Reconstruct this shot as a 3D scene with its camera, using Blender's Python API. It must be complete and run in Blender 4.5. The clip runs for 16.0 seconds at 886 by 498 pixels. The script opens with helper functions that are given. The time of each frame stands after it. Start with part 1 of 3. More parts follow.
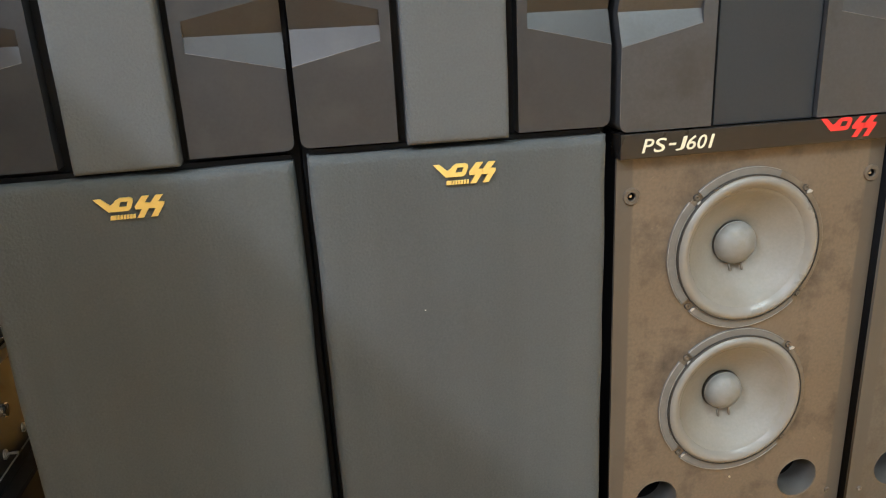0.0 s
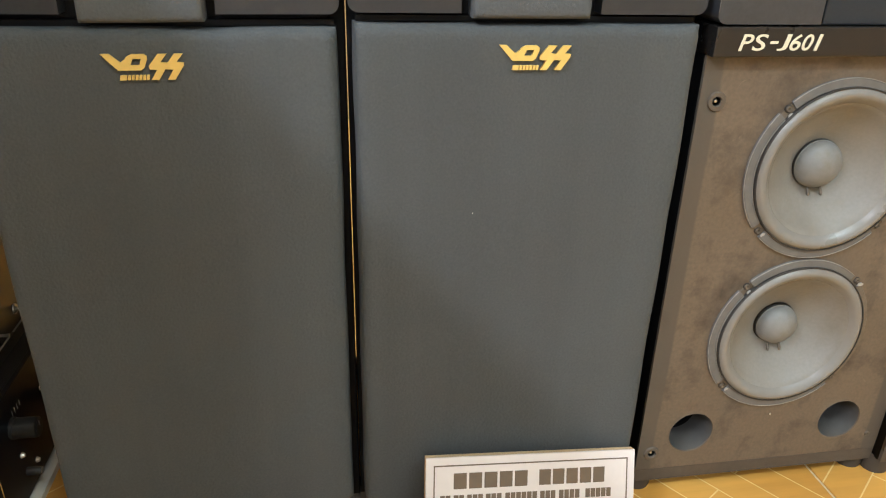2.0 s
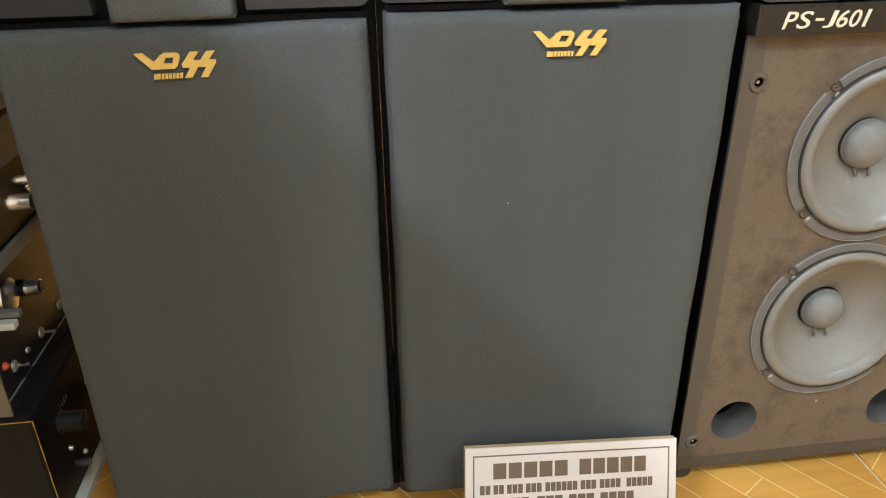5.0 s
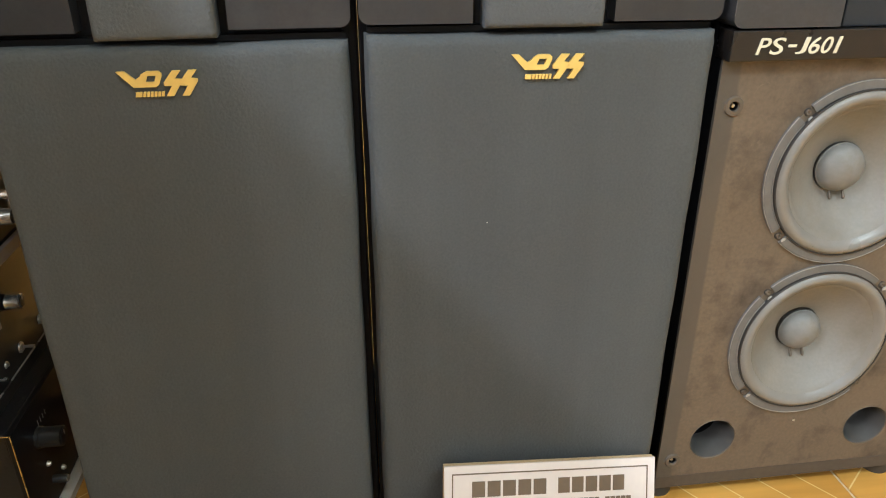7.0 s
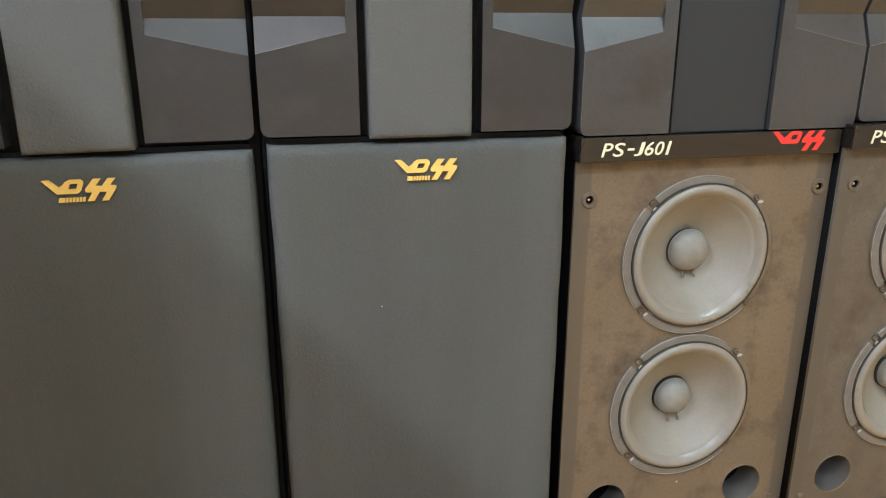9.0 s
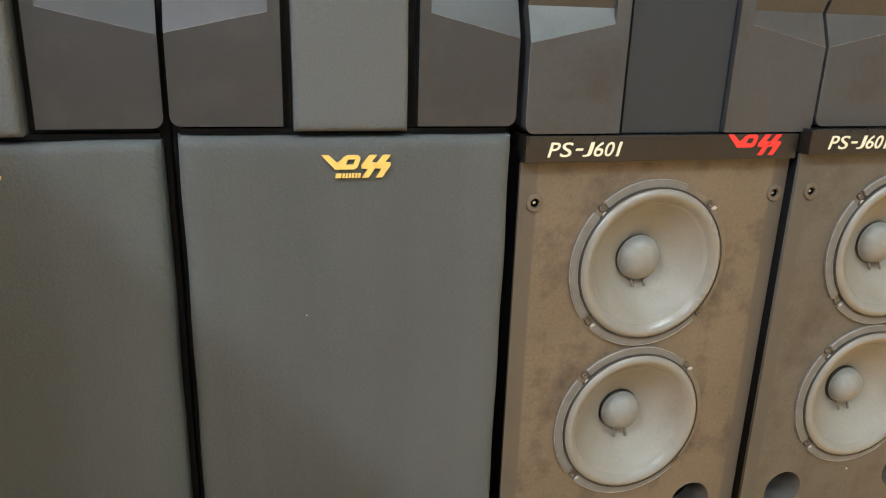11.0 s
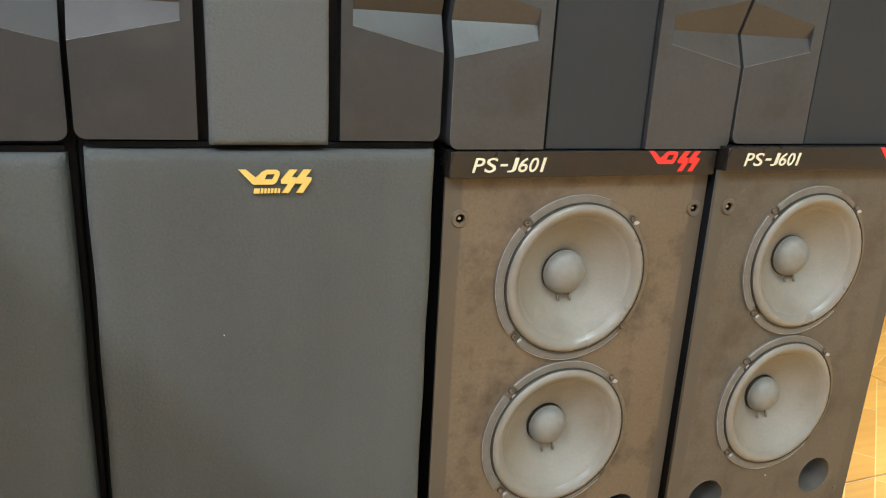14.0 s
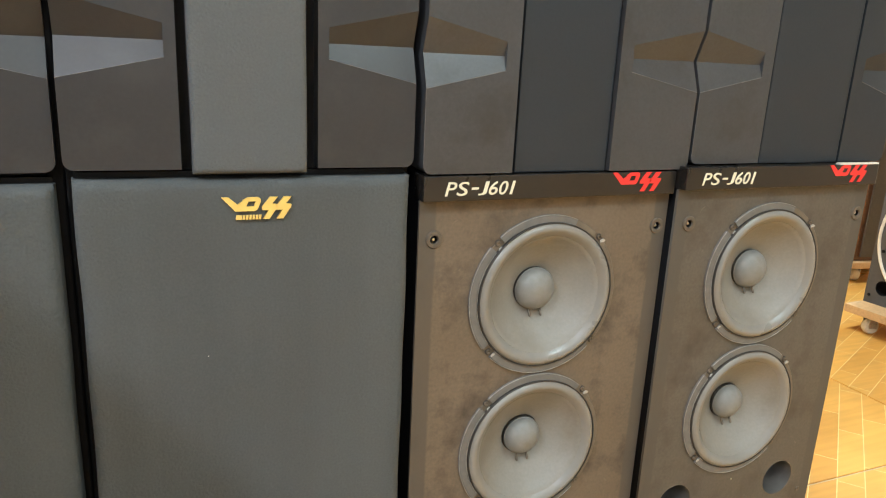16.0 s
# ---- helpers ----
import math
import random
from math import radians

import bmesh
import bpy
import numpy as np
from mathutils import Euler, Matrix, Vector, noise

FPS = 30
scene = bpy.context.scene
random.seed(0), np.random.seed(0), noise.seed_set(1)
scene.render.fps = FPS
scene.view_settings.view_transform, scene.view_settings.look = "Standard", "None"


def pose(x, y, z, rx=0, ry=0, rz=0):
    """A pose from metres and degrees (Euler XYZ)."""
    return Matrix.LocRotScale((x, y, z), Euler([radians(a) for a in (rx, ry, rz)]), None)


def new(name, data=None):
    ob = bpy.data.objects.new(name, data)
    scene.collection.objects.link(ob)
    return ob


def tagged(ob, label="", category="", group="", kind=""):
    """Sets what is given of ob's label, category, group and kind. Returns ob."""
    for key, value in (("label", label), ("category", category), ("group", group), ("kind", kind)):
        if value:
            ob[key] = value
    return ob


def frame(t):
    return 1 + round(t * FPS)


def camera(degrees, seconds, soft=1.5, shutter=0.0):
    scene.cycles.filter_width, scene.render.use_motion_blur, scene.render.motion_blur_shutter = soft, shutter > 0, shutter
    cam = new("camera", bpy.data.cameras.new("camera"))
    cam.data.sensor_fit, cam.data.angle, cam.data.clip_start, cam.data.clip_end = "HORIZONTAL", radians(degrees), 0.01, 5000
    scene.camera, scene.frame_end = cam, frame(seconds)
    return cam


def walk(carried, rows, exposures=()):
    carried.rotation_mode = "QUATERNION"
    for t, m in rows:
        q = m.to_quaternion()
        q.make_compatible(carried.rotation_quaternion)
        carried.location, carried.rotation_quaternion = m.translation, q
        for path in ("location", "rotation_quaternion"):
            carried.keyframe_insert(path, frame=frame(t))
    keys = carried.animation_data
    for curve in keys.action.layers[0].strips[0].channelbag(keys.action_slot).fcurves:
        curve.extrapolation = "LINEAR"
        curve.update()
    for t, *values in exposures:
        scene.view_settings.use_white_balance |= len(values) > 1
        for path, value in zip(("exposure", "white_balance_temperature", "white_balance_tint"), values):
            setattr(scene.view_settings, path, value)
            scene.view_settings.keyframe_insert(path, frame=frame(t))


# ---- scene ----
cam = camera(63.1, 16.0, soft=1.1)
ROWS = [
    (0.0, -0.0145, 0.0651, 0.6877, 72.14, 2.86, -9.94),
    (0.5, -0.0274, 0.0664, 0.6914, 72.19, 2.40, -9.23),
    (1.0, -0.0449, 0.0882, 0.6808, 71.03, 1.05, -8.36),
    (1.5, -0.0533, 0.1279, 0.6674, 68.14, -0.77, -8.46),
    (2.0, -0.0590, 0.1537, 0.6471, 65.04, -1.36, -9.09),
    (2.5, -0.0510, 0.1674, 0.6492, 63.47, -0.63, -8.82),
    (3.0, -0.0517, 0.1700, 0.6545, 62.65, 0.05, -8.03),
    (3.5, -0.0580, 0.1694, 0.6540, 62.63, 0.45, -7.71),
    (4.0, -0.0613, 0.1675, 0.6524, 62.90, 0.78, -7.40),
    (6.5, -0.0551, 0.1591, 0.6548, 64.33, 0.52, -7.29),
    (7.0, -0.0502, 0.1582, 0.6576, 64.82, -0.02, -7.67),
    (7.5, -0.0510, 0.1566, 0.6556, 66.00, -0.20, -8.42),
    (8.0, -0.0427, 0.1348, 0.6704, 66.85, -0.43, -8.96),
    (8.5, -0.0416, 0.0815, 0.6643, 70.64, -0.80, -10.56),
    (9.0, -0.0190, 0.0636, 0.6711, 73.06, 0.04, -12.78),
    (9.5, -0.0087, 0.0611, 0.6768, 73.73, 0.55, -13.38),
    (12.0, 0.0398, 0.1474, 0.6515, 72.49, -2.89, -17.72),
    (12.5, 0.0450, 0.1441, 0.6515, 72.70, -2.45, -18.67),
    (13.0, 0.0472, 0.1401, 0.6512, 72.96, -2.65, -19.25),
    (13.5, 0.0401, 0.1310, 0.6590, 73.42, -2.83, -19.62),
    (14.0, 0.0367, 0.1252, 0.6646, 73.82, -2.99, -20.40),
    (14.5, 0.0388, 0.1201, 0.6652, 74.26, -2.87, -20.82),
    (15.0, 0.0375, 0.1172, 0.6666, 74.69, -2.67, -21.43),
    (15.5, 0.0319, 0.1029, 0.6712, 75.12, -2.45, -21.70),
    (16.0, 0.0274, 0.0962, 0.6836, 74.78, -2.66, -22.37),
]
walk(cam, [(t, pose(*row)) for t, *row in ROWS], exposures=[(0.0, -0.03, 5350, 3), (2.5, -0.09, 5350, 3), (7.0, -0.09, 5350, 3), (9.0, 0.0, 5350, 3), (12.0, -0.05, 5480, 1), (16.0, -0.08, 5420, 1)])

# ---- world and light ----
world = bpy.data.worlds.new("world")
scene.world = world
world.use_nodes = True
world.node_tree.nodes["Background"].inputs[0].default_value = (0.9, 0.95, 1.0, 1)
world.node_tree.nodes["Background"].inputs[1].default_value = 0.05
COOL, EVEN, ROSY = (0.930, 0.990, 0.905), (0.985, 0.968, 0.920), (1.045, 0.950, 0.925)
# Unseen lamps in assumed places; the last two serve the covers' shade edges.
# place, size along x and y, power, colour
LAMPS = [
    (0.98, -0.95, 1.15, 0.26, 42.0, COOL),
    (1.00, 1.75, 1.15, 0.26, 50.0, EVEN),
    (3.30, 1.90, 1.15, 0.26, 50.0, EVEN),
    (-1.95, -0.75, 0.05, 1.15, 112.0, ROSY),
    (-0.80, -1.90, 0.05, 0.50, 42.0, ROSY),
]
CEILING = 2.7
for lx, ly, wide, long, power, tint in LAMPS:
    lamp = bpy.data.lights.new("assumed_ceiling_lamp", "AREA")
    lamp.shape, lamp.size, lamp.size_y, lamp.energy, lamp.color = "RECTANGLE", wide, long, power, tint
    new("assumed_ceiling_lamp", lamp).matrix_world = pose(lx, ly, CEILING - 0.075)


# ---- materials ----
def material(name, base, rough=0.6, metal=0.0, vary=0.12, scale=6.0, fine=120.0, bump=0.0, bump_scale=200.0, stain=None,
             stain_scale=3.0, stain_from=0.52, stain_to=0.7, coat=0.0, rough_vary=0.08, scuff=None, edge_band=None, gloss=0.5, streak=0.0):
    """A surface with cloudy variation, fine grain, relief and, where given, stains."""
    m = bpy.data.materials.new(name)
    m.use_nodes = True
    nt = m.node_tree
    bsdf = nt.nodes["Principled BSDF"]
    link = nt.links.new
    co = nt.nodes.new("ShaderNodeTexCoord")
    cloud = nt.nodes.new("ShaderNodeTexNoise")
    cloud.inputs["Scale"].default_value, cloud.inputs["Detail"].default_value = scale, 6
    grain = nt.nodes.new("ShaderNodeTexNoise")
    grain.inputs["Scale"].default_value, grain.inputs["Detail"].default_value = fine, 3
    for n in (cloud, grain):
        link(co.outputs["Object"], n.inputs["Vector"])
    both = nt.nodes.new("ShaderNodeMath")
    both.operation = "ADD"
    link(cloud.outputs["Fac"], both.inputs[0])
    link(grain.outputs["Fac"], both.inputs[1])
    span = nt.nodes.new("ShaderNodeMapRange")
    span.inputs["From Min"].default_value, span.inputs["From Max"].default_value = 0.6, 1.4
    span.inputs["To Min"].default_value, span.inputs["To Max"].default_value = 1 - vary, 1 + vary
    link(both.outputs[0], span.inputs["Value"])
    tone = nt.nodes.new("ShaderNodeMix")
    tone.data_type, tone.blend_type = "RGBA", "MULTIPLY"
    tone.inputs["Factor"].default_value = 1
    tone.inputs["A"].default_value = (*base, 1)
    link(span.outputs["Result"], tone.inputs["B"])
    colour = tone.outputs["Result"]
    if stain:
        spots = nt.nodes.new("ShaderNodeTexNoise")
        spots.inputs["Scale"].default_value, spots.inputs["Detail"].default_value = stain_scale, 8
        spots.inputs["Roughness"].default_value = 0.65
        link(co.outputs["Object"], spots.inputs["Vector"])
        ramp = nt.nodes.new("ShaderNodeMapRange")
        ramp.inputs["From Min"].default_value, ramp.inputs["From Max"].default_value = stain_from, stain_to
        link(spots.outputs["Fac"], ramp.inputs["Value"])
        over = nt.nodes.new("ShaderNodeMix")
        over.data_type = "RGBA"
        over.inputs["B"].default_value = (*stain, 1)
        link(ramp.outputs["Result"], over.inputs["Factor"])
        link(colour, over.inputs["A"])
        colour = over.outputs["Result"]
    if streak:
        tall = nt.nodes.new("ShaderNodeMapping")
        tall.inputs["Scale"].default_value = (13, 13, 0.9)
        link(co.outputs["Object"], tall.inputs["Vector"])
        runs = nt.nodes.new("ShaderNodeTexNoise")
        runs.inputs["Scale"].default_value, runs.inputs["Detail"].default_value = 1.0, 5
        link(tall.outputs["Vector"], runs.inputs["Vector"])
        soft = nt.nodes.new("ShaderNodeMapRange")
        soft.inputs["From Min"].default_value, soft.inputs["From Max"].default_value = 0.3, 0.7
        soft.inputs["To Min"].default_value, soft.inputs["To Max"].default_value = 1 - streak, 1 + streak
        link(runs.outputs["Fac"], soft.inputs["Value"])
        worn = nt.nodes.new("ShaderNodeMix")
        worn.data_type, worn.blend_type = "RGBA", "MULTIPLY"
        worn.inputs["Factor"].default_value = 1
        link(colour, worn.inputs["A"])
        link(soft.outputs["Result"], worn.inputs["B"])
        colour = worn.outputs["Result"]
    if scuff:
        marks = nt.nodes.new("ShaderNodeTexNoise")
        marks.inputs["Scale"].default_value, marks.inputs["Detail"].default_value = 38, 10
        marks.inputs["Roughness"].default_value, marks.inputs["Distortion"].default_value = 0.7, 0.6
        link(co.outputs["Object"], marks.inputs["Vector"])
        edge = nt.nodes.new("ShaderNodeMapRange")
        edge.inputs["From Min"].default_value, edge.inputs["From Max"].default_value = 0.645, 0.735
        edge.inputs["To Max"].default_value = 0.55
        link(marks.outputs["Fac"], edge.inputs["Value"])
        pale = nt.nodes.new("ShaderNodeMix")
        pale.data_type = "RGBA"
        pale.inputs["B"].default_value = (*scuff, 1)
        link(edge.outputs["Result"], pale.inputs["Factor"])
        link(colour, pale.inputs["A"])
        colour = pale.outputs["Result"]
    if edge_band:
        axes = nt.nodes.new("ShaderNodeSeparateXYZ")
        link(co.outputs["Object"], axes.inputs[0])
        away = nt.nodes.new("ShaderNodeMath")
        away.operation = "ABSOLUTE"
        link(axes.outputs["X"], away.inputs[0])
        wobble = nt.nodes.new("ShaderNodeMath")
        wobble.operation, wobble.inputs[1].default_value = "MULTIPLY_ADD", 0.006
        link(cloud.outputs["Fac"], wobble.inputs[0])
        link(away.outputs[0], wobble.inputs[2])
        fade = nt.nodes.new("ShaderNodeMapRange")
        fade.interpolation_type = "SMOOTHSTEP"
        fade.inputs["From Min"].default_value, fade.inputs["From Max"].default_value = 0.1445, 0.1485
        fade.inputs["To Max"].default_value = 0.85
        link(wobble.outputs[0], fade.inputs["Value"])
        clean = nt.nodes.new("ShaderNodeMix")
        clean.data_type = "RGBA"
        clean.inputs["B"].default_value = (*edge_band, 1)
        link(fade.outputs["Result"], clean.inputs["Factor"])
        link(colour, clean.inputs["A"])
        colour = clean.outputs["Result"]
    link(colour, bsdf.inputs["Base Color"])
    sheen = nt.nodes.new("ShaderNodeMapRange")
    sheen.inputs["From Min"].default_value, sheen.inputs["From Max"].default_value = 0.3, 0.7
    sheen.inputs["To Min"].default_value, sheen.inputs["To Max"].default_value = max(0.02, rough - rough_vary), min(1, rough + rough_vary)
    link(cloud.outputs["Fac"], sheen.inputs["Value"])
    link(sheen.outputs["Result"], bsdf.inputs["Roughness"])
    bsdf.inputs["Metallic"].default_value = metal
    bsdf.inputs["Specular IOR Level"].default_value = gloss
    bsdf.inputs["Coat Weight"].default_value = coat
    if bump:
        relief = nt.nodes.new("ShaderNodeTexNoise")
        relief.inputs["Scale"].default_value, relief.inputs["Detail"].default_value = bump_scale, 4
        link(co.outputs["Object"], relief.inputs["Vector"])
        b = nt.nodes.new("ShaderNodeBump")
        b.inputs["Strength"].default_value, b.inputs["Distance"].default_value = bump, 0.001
        link(relief.outputs["Fac"], b.inputs["Height"])
        link(b.outputs["Normal"], bsdf.inputs["Normal"])
    return m


def parquet(name, angle):
    """Glazed floor tile with a printed pattern of slanted wooden strips and pale joints."""
    m = bpy.data.materials.new(name)
    m.use_nodes = True
    nt = m.node_tree
    bsdf = nt.nodes["Principled BSDF"]
    link = nt.links.new
    geo = nt.nodes.new("ShaderNodeNewGeometry")
    turn = nt.nodes.new("ShaderNodeMapping")
    turn.inputs["Rotation"].default_value = (0, 0, radians(angle))
    link(geo.outputs["Position"], turn.inputs["Vector"])
    strips = nt.nodes.new("ShaderNodeTexBrick")
    strips.offset, strips.squash = 0.37, 1.0
    strips.inputs["Color1"].default_value = (0.74, 0.42, 0.090, 1)
    strips.inputs["Color2"].default_value = (0.61, 0.315, 0.058, 1)
    strips.inputs["Mortar"].default_value = (0.84, 0.63, 0.26, 1)
    strips.inputs["Scale"].default_value = 1.0
    strips.inputs["Mortar Size"].default_value = 0.0011
    strips.inputs["Mortar Smooth"].default_value = 0.4
    strips.inputs["Brick Width"].default_value = 0.21
    strips.inputs["Row Height"].default_value = 0.043
    link(turn.outputs["Vector"], strips.inputs["Vector"])
    along = nt.nodes.new("ShaderNodeMapping")
    along.inputs["Rotation"].default_value = (0, 0, radians(angle))
    along.inputs["Scale"].default_value = (6, 70, 1)
    link(geo.outputs["Position"], along.inputs["Vector"])
    grain = nt.nodes.new("ShaderNodeTexNoise")
    grain.inputs["Scale"].default_value, grain.inputs["Detail"].default_value = 1.0, 6
    link(along.outputs["Vector"], grain.inputs["Vector"])
    cloud = nt.nodes.new("ShaderNodeTexNoise")
    cloud.inputs["Scale"].default_value, cloud.inputs["Detail"].default_value = 5.0, 4
    link(geo.outputs["Position"], cloud.inputs["Vector"])
    add = nt.nodes.new("ShaderNodeMath")
    add.operation = "ADD"
    link(grain.outputs["Fac"], add.inputs[0])
    link(cloud.outputs["Fac"], add.inputs[1])
    span = nt.nodes.new("ShaderNodeMapRange")
    span.inputs["From Min"].default_value, span.inputs["From Max"].default_value = 0.6, 1.4
    span.inputs["To Min"].default_value, span.inputs["To Max"].default_value = 0.82, 1.16
    link(add.outputs[0], span.inputs["Value"])
    tone = nt.nodes.new("ShaderNodeMix")
    tone.data_type, tone.blend_type = "RGBA", "MULTIPLY"
    tone.inputs["Factor"].default_value = 1
    link(strips.outputs["Color"], tone.inputs["A"])
    link(span.outputs["Result"], tone.inputs["B"])
    link(tone.outputs["Result"], bsdf.inputs["Base Color"])
    bsdf.inputs["Roughness"].default_value = 0.28
    b = nt.nodes.new("ShaderNodeBump")
    b.inputs["Strength"].default_value, b.inputs["Distance"].default_value = 0.06, 0.001
    link(grain.outputs["Fac"], b.inputs["Height"])
    link(b.outputs["Normal"], bsdf.inputs["Normal"])
    return m


FOAM = material("foam_grey", (0.0780, 0.0850, 0.0855), 0.92, vary=0.14, scale=4, fine=420, bump=1.0, bump_scale=330, streak=0.09, scuff=(0.106, 0.118, 0.115))
FOAM_PALE = material("foam_pale", (0.101, 0.108, 0.111), 0.92, vary=0.10, scale=8, fine=420, bump=1.0, bump_scale=360)
BLACK = material("black_paint", (0.006, 0.006, 0.0065), 0.6, vary=0.2, gloss=0.2)
CABINET = material("black_vinyl", (0.004, 0.004, 0.0045), 0.6, gloss=0.1, vary=0.2, bump=0.2, bump_scale=600)
BAFFLE = material("dusty_brown_board", (0.146, 0.113, 0.078), 0.62, vary=0.20, scale=7, fine=260, bump=0.12, bump_scale=500,
                  stain=(0.064, 0.051, 0.039), stain_scale=15, stain_from=0.50, stain_to=0.68,
                  scuff=(0.27, 0.22, 0.16), edge_band=(0.088, 0.076, 0.060))
# Greyer dusty board, darkened further for the weaker light at the row's end.
BAFFLE_GREY_DIM = material("dusty_grey_board_dimmed", (0.105, 0.092, 0.074), 0.62, vary=0.22, scale=7, fine=260, bump=0.12, bump_scale=500,
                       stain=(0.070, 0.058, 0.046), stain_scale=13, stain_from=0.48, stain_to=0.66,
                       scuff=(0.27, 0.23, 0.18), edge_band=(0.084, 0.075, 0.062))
STILE = material("grey_brown_edge", (0.115, 0.092, 0.066), 0.6, vary=0.15, scale=12, bump=0.15, bump_scale=500)
BASE = material("dark_brown_base", (0.080, 0.066, 0.051), 0.6, vary=0.15, scale=14, bump=0.15, bump_scale=500)
FOOT = material("grey_plastic_foot", (0.052, 0.048, 0.044), 0.5, vary=0.1, scale=20)
PANEL = material("smoked_panel", (0.0300, 0.0310, 0.0335), 0.40, gloss=0.46, vary=0.12, scale=9, fine=300, stain=(0.046, 0.046, 0.046), stain_scale=11,
                 stain_from=0.5, stain_to=0.75)
PANEL_WORN = material("smoked_panel_dusty", (0.048, 0.0505, 0.0550), 0.37, gloss=0.54, vary=0.18, scale=9, fine=300, stain=(0.030, 0.029, 0.028),
                      stain_scale=12, stain_from=0.52, stain_to=0.72)
CENTRE = material("blue_grey_panel", (0.0225, 0.0280, 0.0350), 0.55, vary=0.12, scale=6, fine=300, gloss=0.4)
# Pale colour that paints the highlight on the panel edges.
EDGE_GLINT = material("panel_edge_glint", (0.13, 0.13, 0.135), 0.4, vary=0.5, scale=40)
STRIP = material("name_strip", (0.019, 0.0165, 0.0145), 0.30, vary=0.2, scale=10)
GOLD = material("gold_badge", (0.80, 0.56, 0.14), 0.45, vary=0.08, scale=60)
GOLD_LINE = material("gold_trim", (0.80, 0.60, 0.22), 0.3, metal=0.7)
RED = material("red_print", (0.80, 0.035, 0.03), 0.45, vary=0.05)
CREAM = material("cream_print", (0.80, 0.76, 0.58), 0.5, vary=0.05)
CONE = material("grey_beige_cone", (0.238, 0.229, 0.203), 0.5, vary=0.10, scale=14, fine=300, stain=(0.180, 0.158, 0.122), stain_scale=10,
                stain_from=0.5, stain_to=0.8)
CAP = material("grey_beige_cap", (0.225, 0.226, 0.215), 0.5, vary=0.12, scale=30, stain=(0.20, 0.19, 0.16), stain_scale=40)
ROLL = material("rubber_roll", (0.228, 0.219, 0.198), 0.31, vary=0.06, scale=20, rough_vary=0.05)
GASKET = material("grey_gasket", (0.150, 0.145, 0.134), 0.6, vary=0.14, scale=30, bump=0.2, scuff=(0.34, 0.32, 0.28))
CUT_LIT = material("lit_cut_fibre_edge", (0.33, 0.31, 0.275), 0.6, vary=0.25, scale=60)
GASKET_DUST = material("dusty_gasket", (0.150, 0.122, 0.088), 0.62, vary=0.2, scale=26, bump=0.2, scuff=(0.26, 0.22, 0.16))
FLANGE = material("dusty_flange", (0.125, 0.100, 0.070), 0.55, vary=0.2, scale=30)
RIM = material("dark_rim", (0.040, 0.036, 0.031), 0.6)
TORN = material("torn_paper", (0.44, 0.42, 0.38), 0.8, vary=0.1, scale=90)
STEEL = material("dull_steel", (0.56, 0.54, 0.50), 0.32, metal=0.9, vary=0.25, scale=90)
RUST = material("rusty_screw", (0.16, 0.135, 0.105), 0.55, metal=0.5, vary=0.4, scale=200)
PORT = material("grey_port_tube", (0.098, 0.094, 0.086), 0.45, vary=0.1, scale=30)
PLY = material("birch_ply", (0.62, 0.46, 0.26), 0.5, vary=0.15, scale=20, fine=300)
PLY_DARK = material("ply_glue_line", (0.16, 0.10, 0.05), 0.6)
BOARD_WHITE = material("white_print_board", (0.77, 0.715, 0.675), 0.35, vary=0.03, scale=10)
INK = material("brown_ink", (0.165, 0.122, 0.082), 0.5, vary=0.08)
SILVER = material("silver_knob", (0.80, 0.78, 0.74), 0.25, metal=0.9, vary=0.05)
BRASSY = material("brassy_face", (0.16, 0.105, 0.042), 0.45, metal=0.4, vary=0.2, scale=5)
FACE = material("black_faceplate", (0.007, 0.007, 0.0078), 0.38, vary=0.2, gloss=0.22)
FACE_GREY = material("charcoal_faceplate", (0.024, 0.0225, 0.021), 0.34, vary=0.25, gloss=0.35)
SIDE = material("black_steel_cover", (0.010, 0.010, 0.0105), 0.5, gloss=0.35, vary=0.3, scale=12, bump=0.2, bump_scale=300)
PALE_TRIM = material("pale_metal_edge", (0.34, 0.32, 0.29), 0.45, metal=0.4)
TAN = material("grey_tan_metal", (0.23, 0.19, 0.145), 0.45, metal=0.2, vary=0.15, scale=14)
ORANGE = material("red_lens", (0.7, 0.10, 0.03), 0.3)
WHITE = material("white_laminate", (0.78, 0.74, 0.66), 0.5, vary=0.05)
WALL = material("pale_wall_paint", (0.74, 0.73, 0.70), 0.7, vary=0.04, scale=2, bump=0.1, bump_scale=300)
OCHRE = material("ochre_wall_paint", (0.46, 0.31, 0.13), 0.6, vary=0.08, scale=2, bump=0.1, bump_scale=300)
# Kept dark so that the added blocking walls return little light.
SLATE = material("dark_grey_blocker_paint", (0.045, 0.047, 0.048), 0.7, vary=0.08, scale=2, bump=0.1, bump_scale=300)
CEIL = material("white_ceiling_paint", (0.80, 0.79, 0.76), 0.8, vary=0.03, scale=2)
TILE_A = parquet("strip_tile", 56)
TILE_B = parquet("strip_tile_mirrored", -39)
TILE_C = parquet("strip_tile_shallow", -25)
GROUT = material("pale_grout", (0.72, 0.62, 0.42), 0.8, vary=0.2, scale=25, stain=(0.30, 0.25, 0.18), stain_scale=14, stain_from=0.60, stain_to=0.70)
PINE = material("pine_board", (0.60, 0.40, 0.20), 0.5, vary=0.2, scale=12)
NYLON = material("white_nylon", (0.72, 0.68, 0.58), 0.4, vary=0.1)
GREY_SPK = material("grey_textured_paint", (0.085, 0.085, 0.088), 0.6, vary=0.1, scale=20, bump=0.3, bump_scale=300)
WALNUT = material("dark_brown_veneer", (0.10, 0.042, 0.016), 0.4, vary=0.25, scale=10)
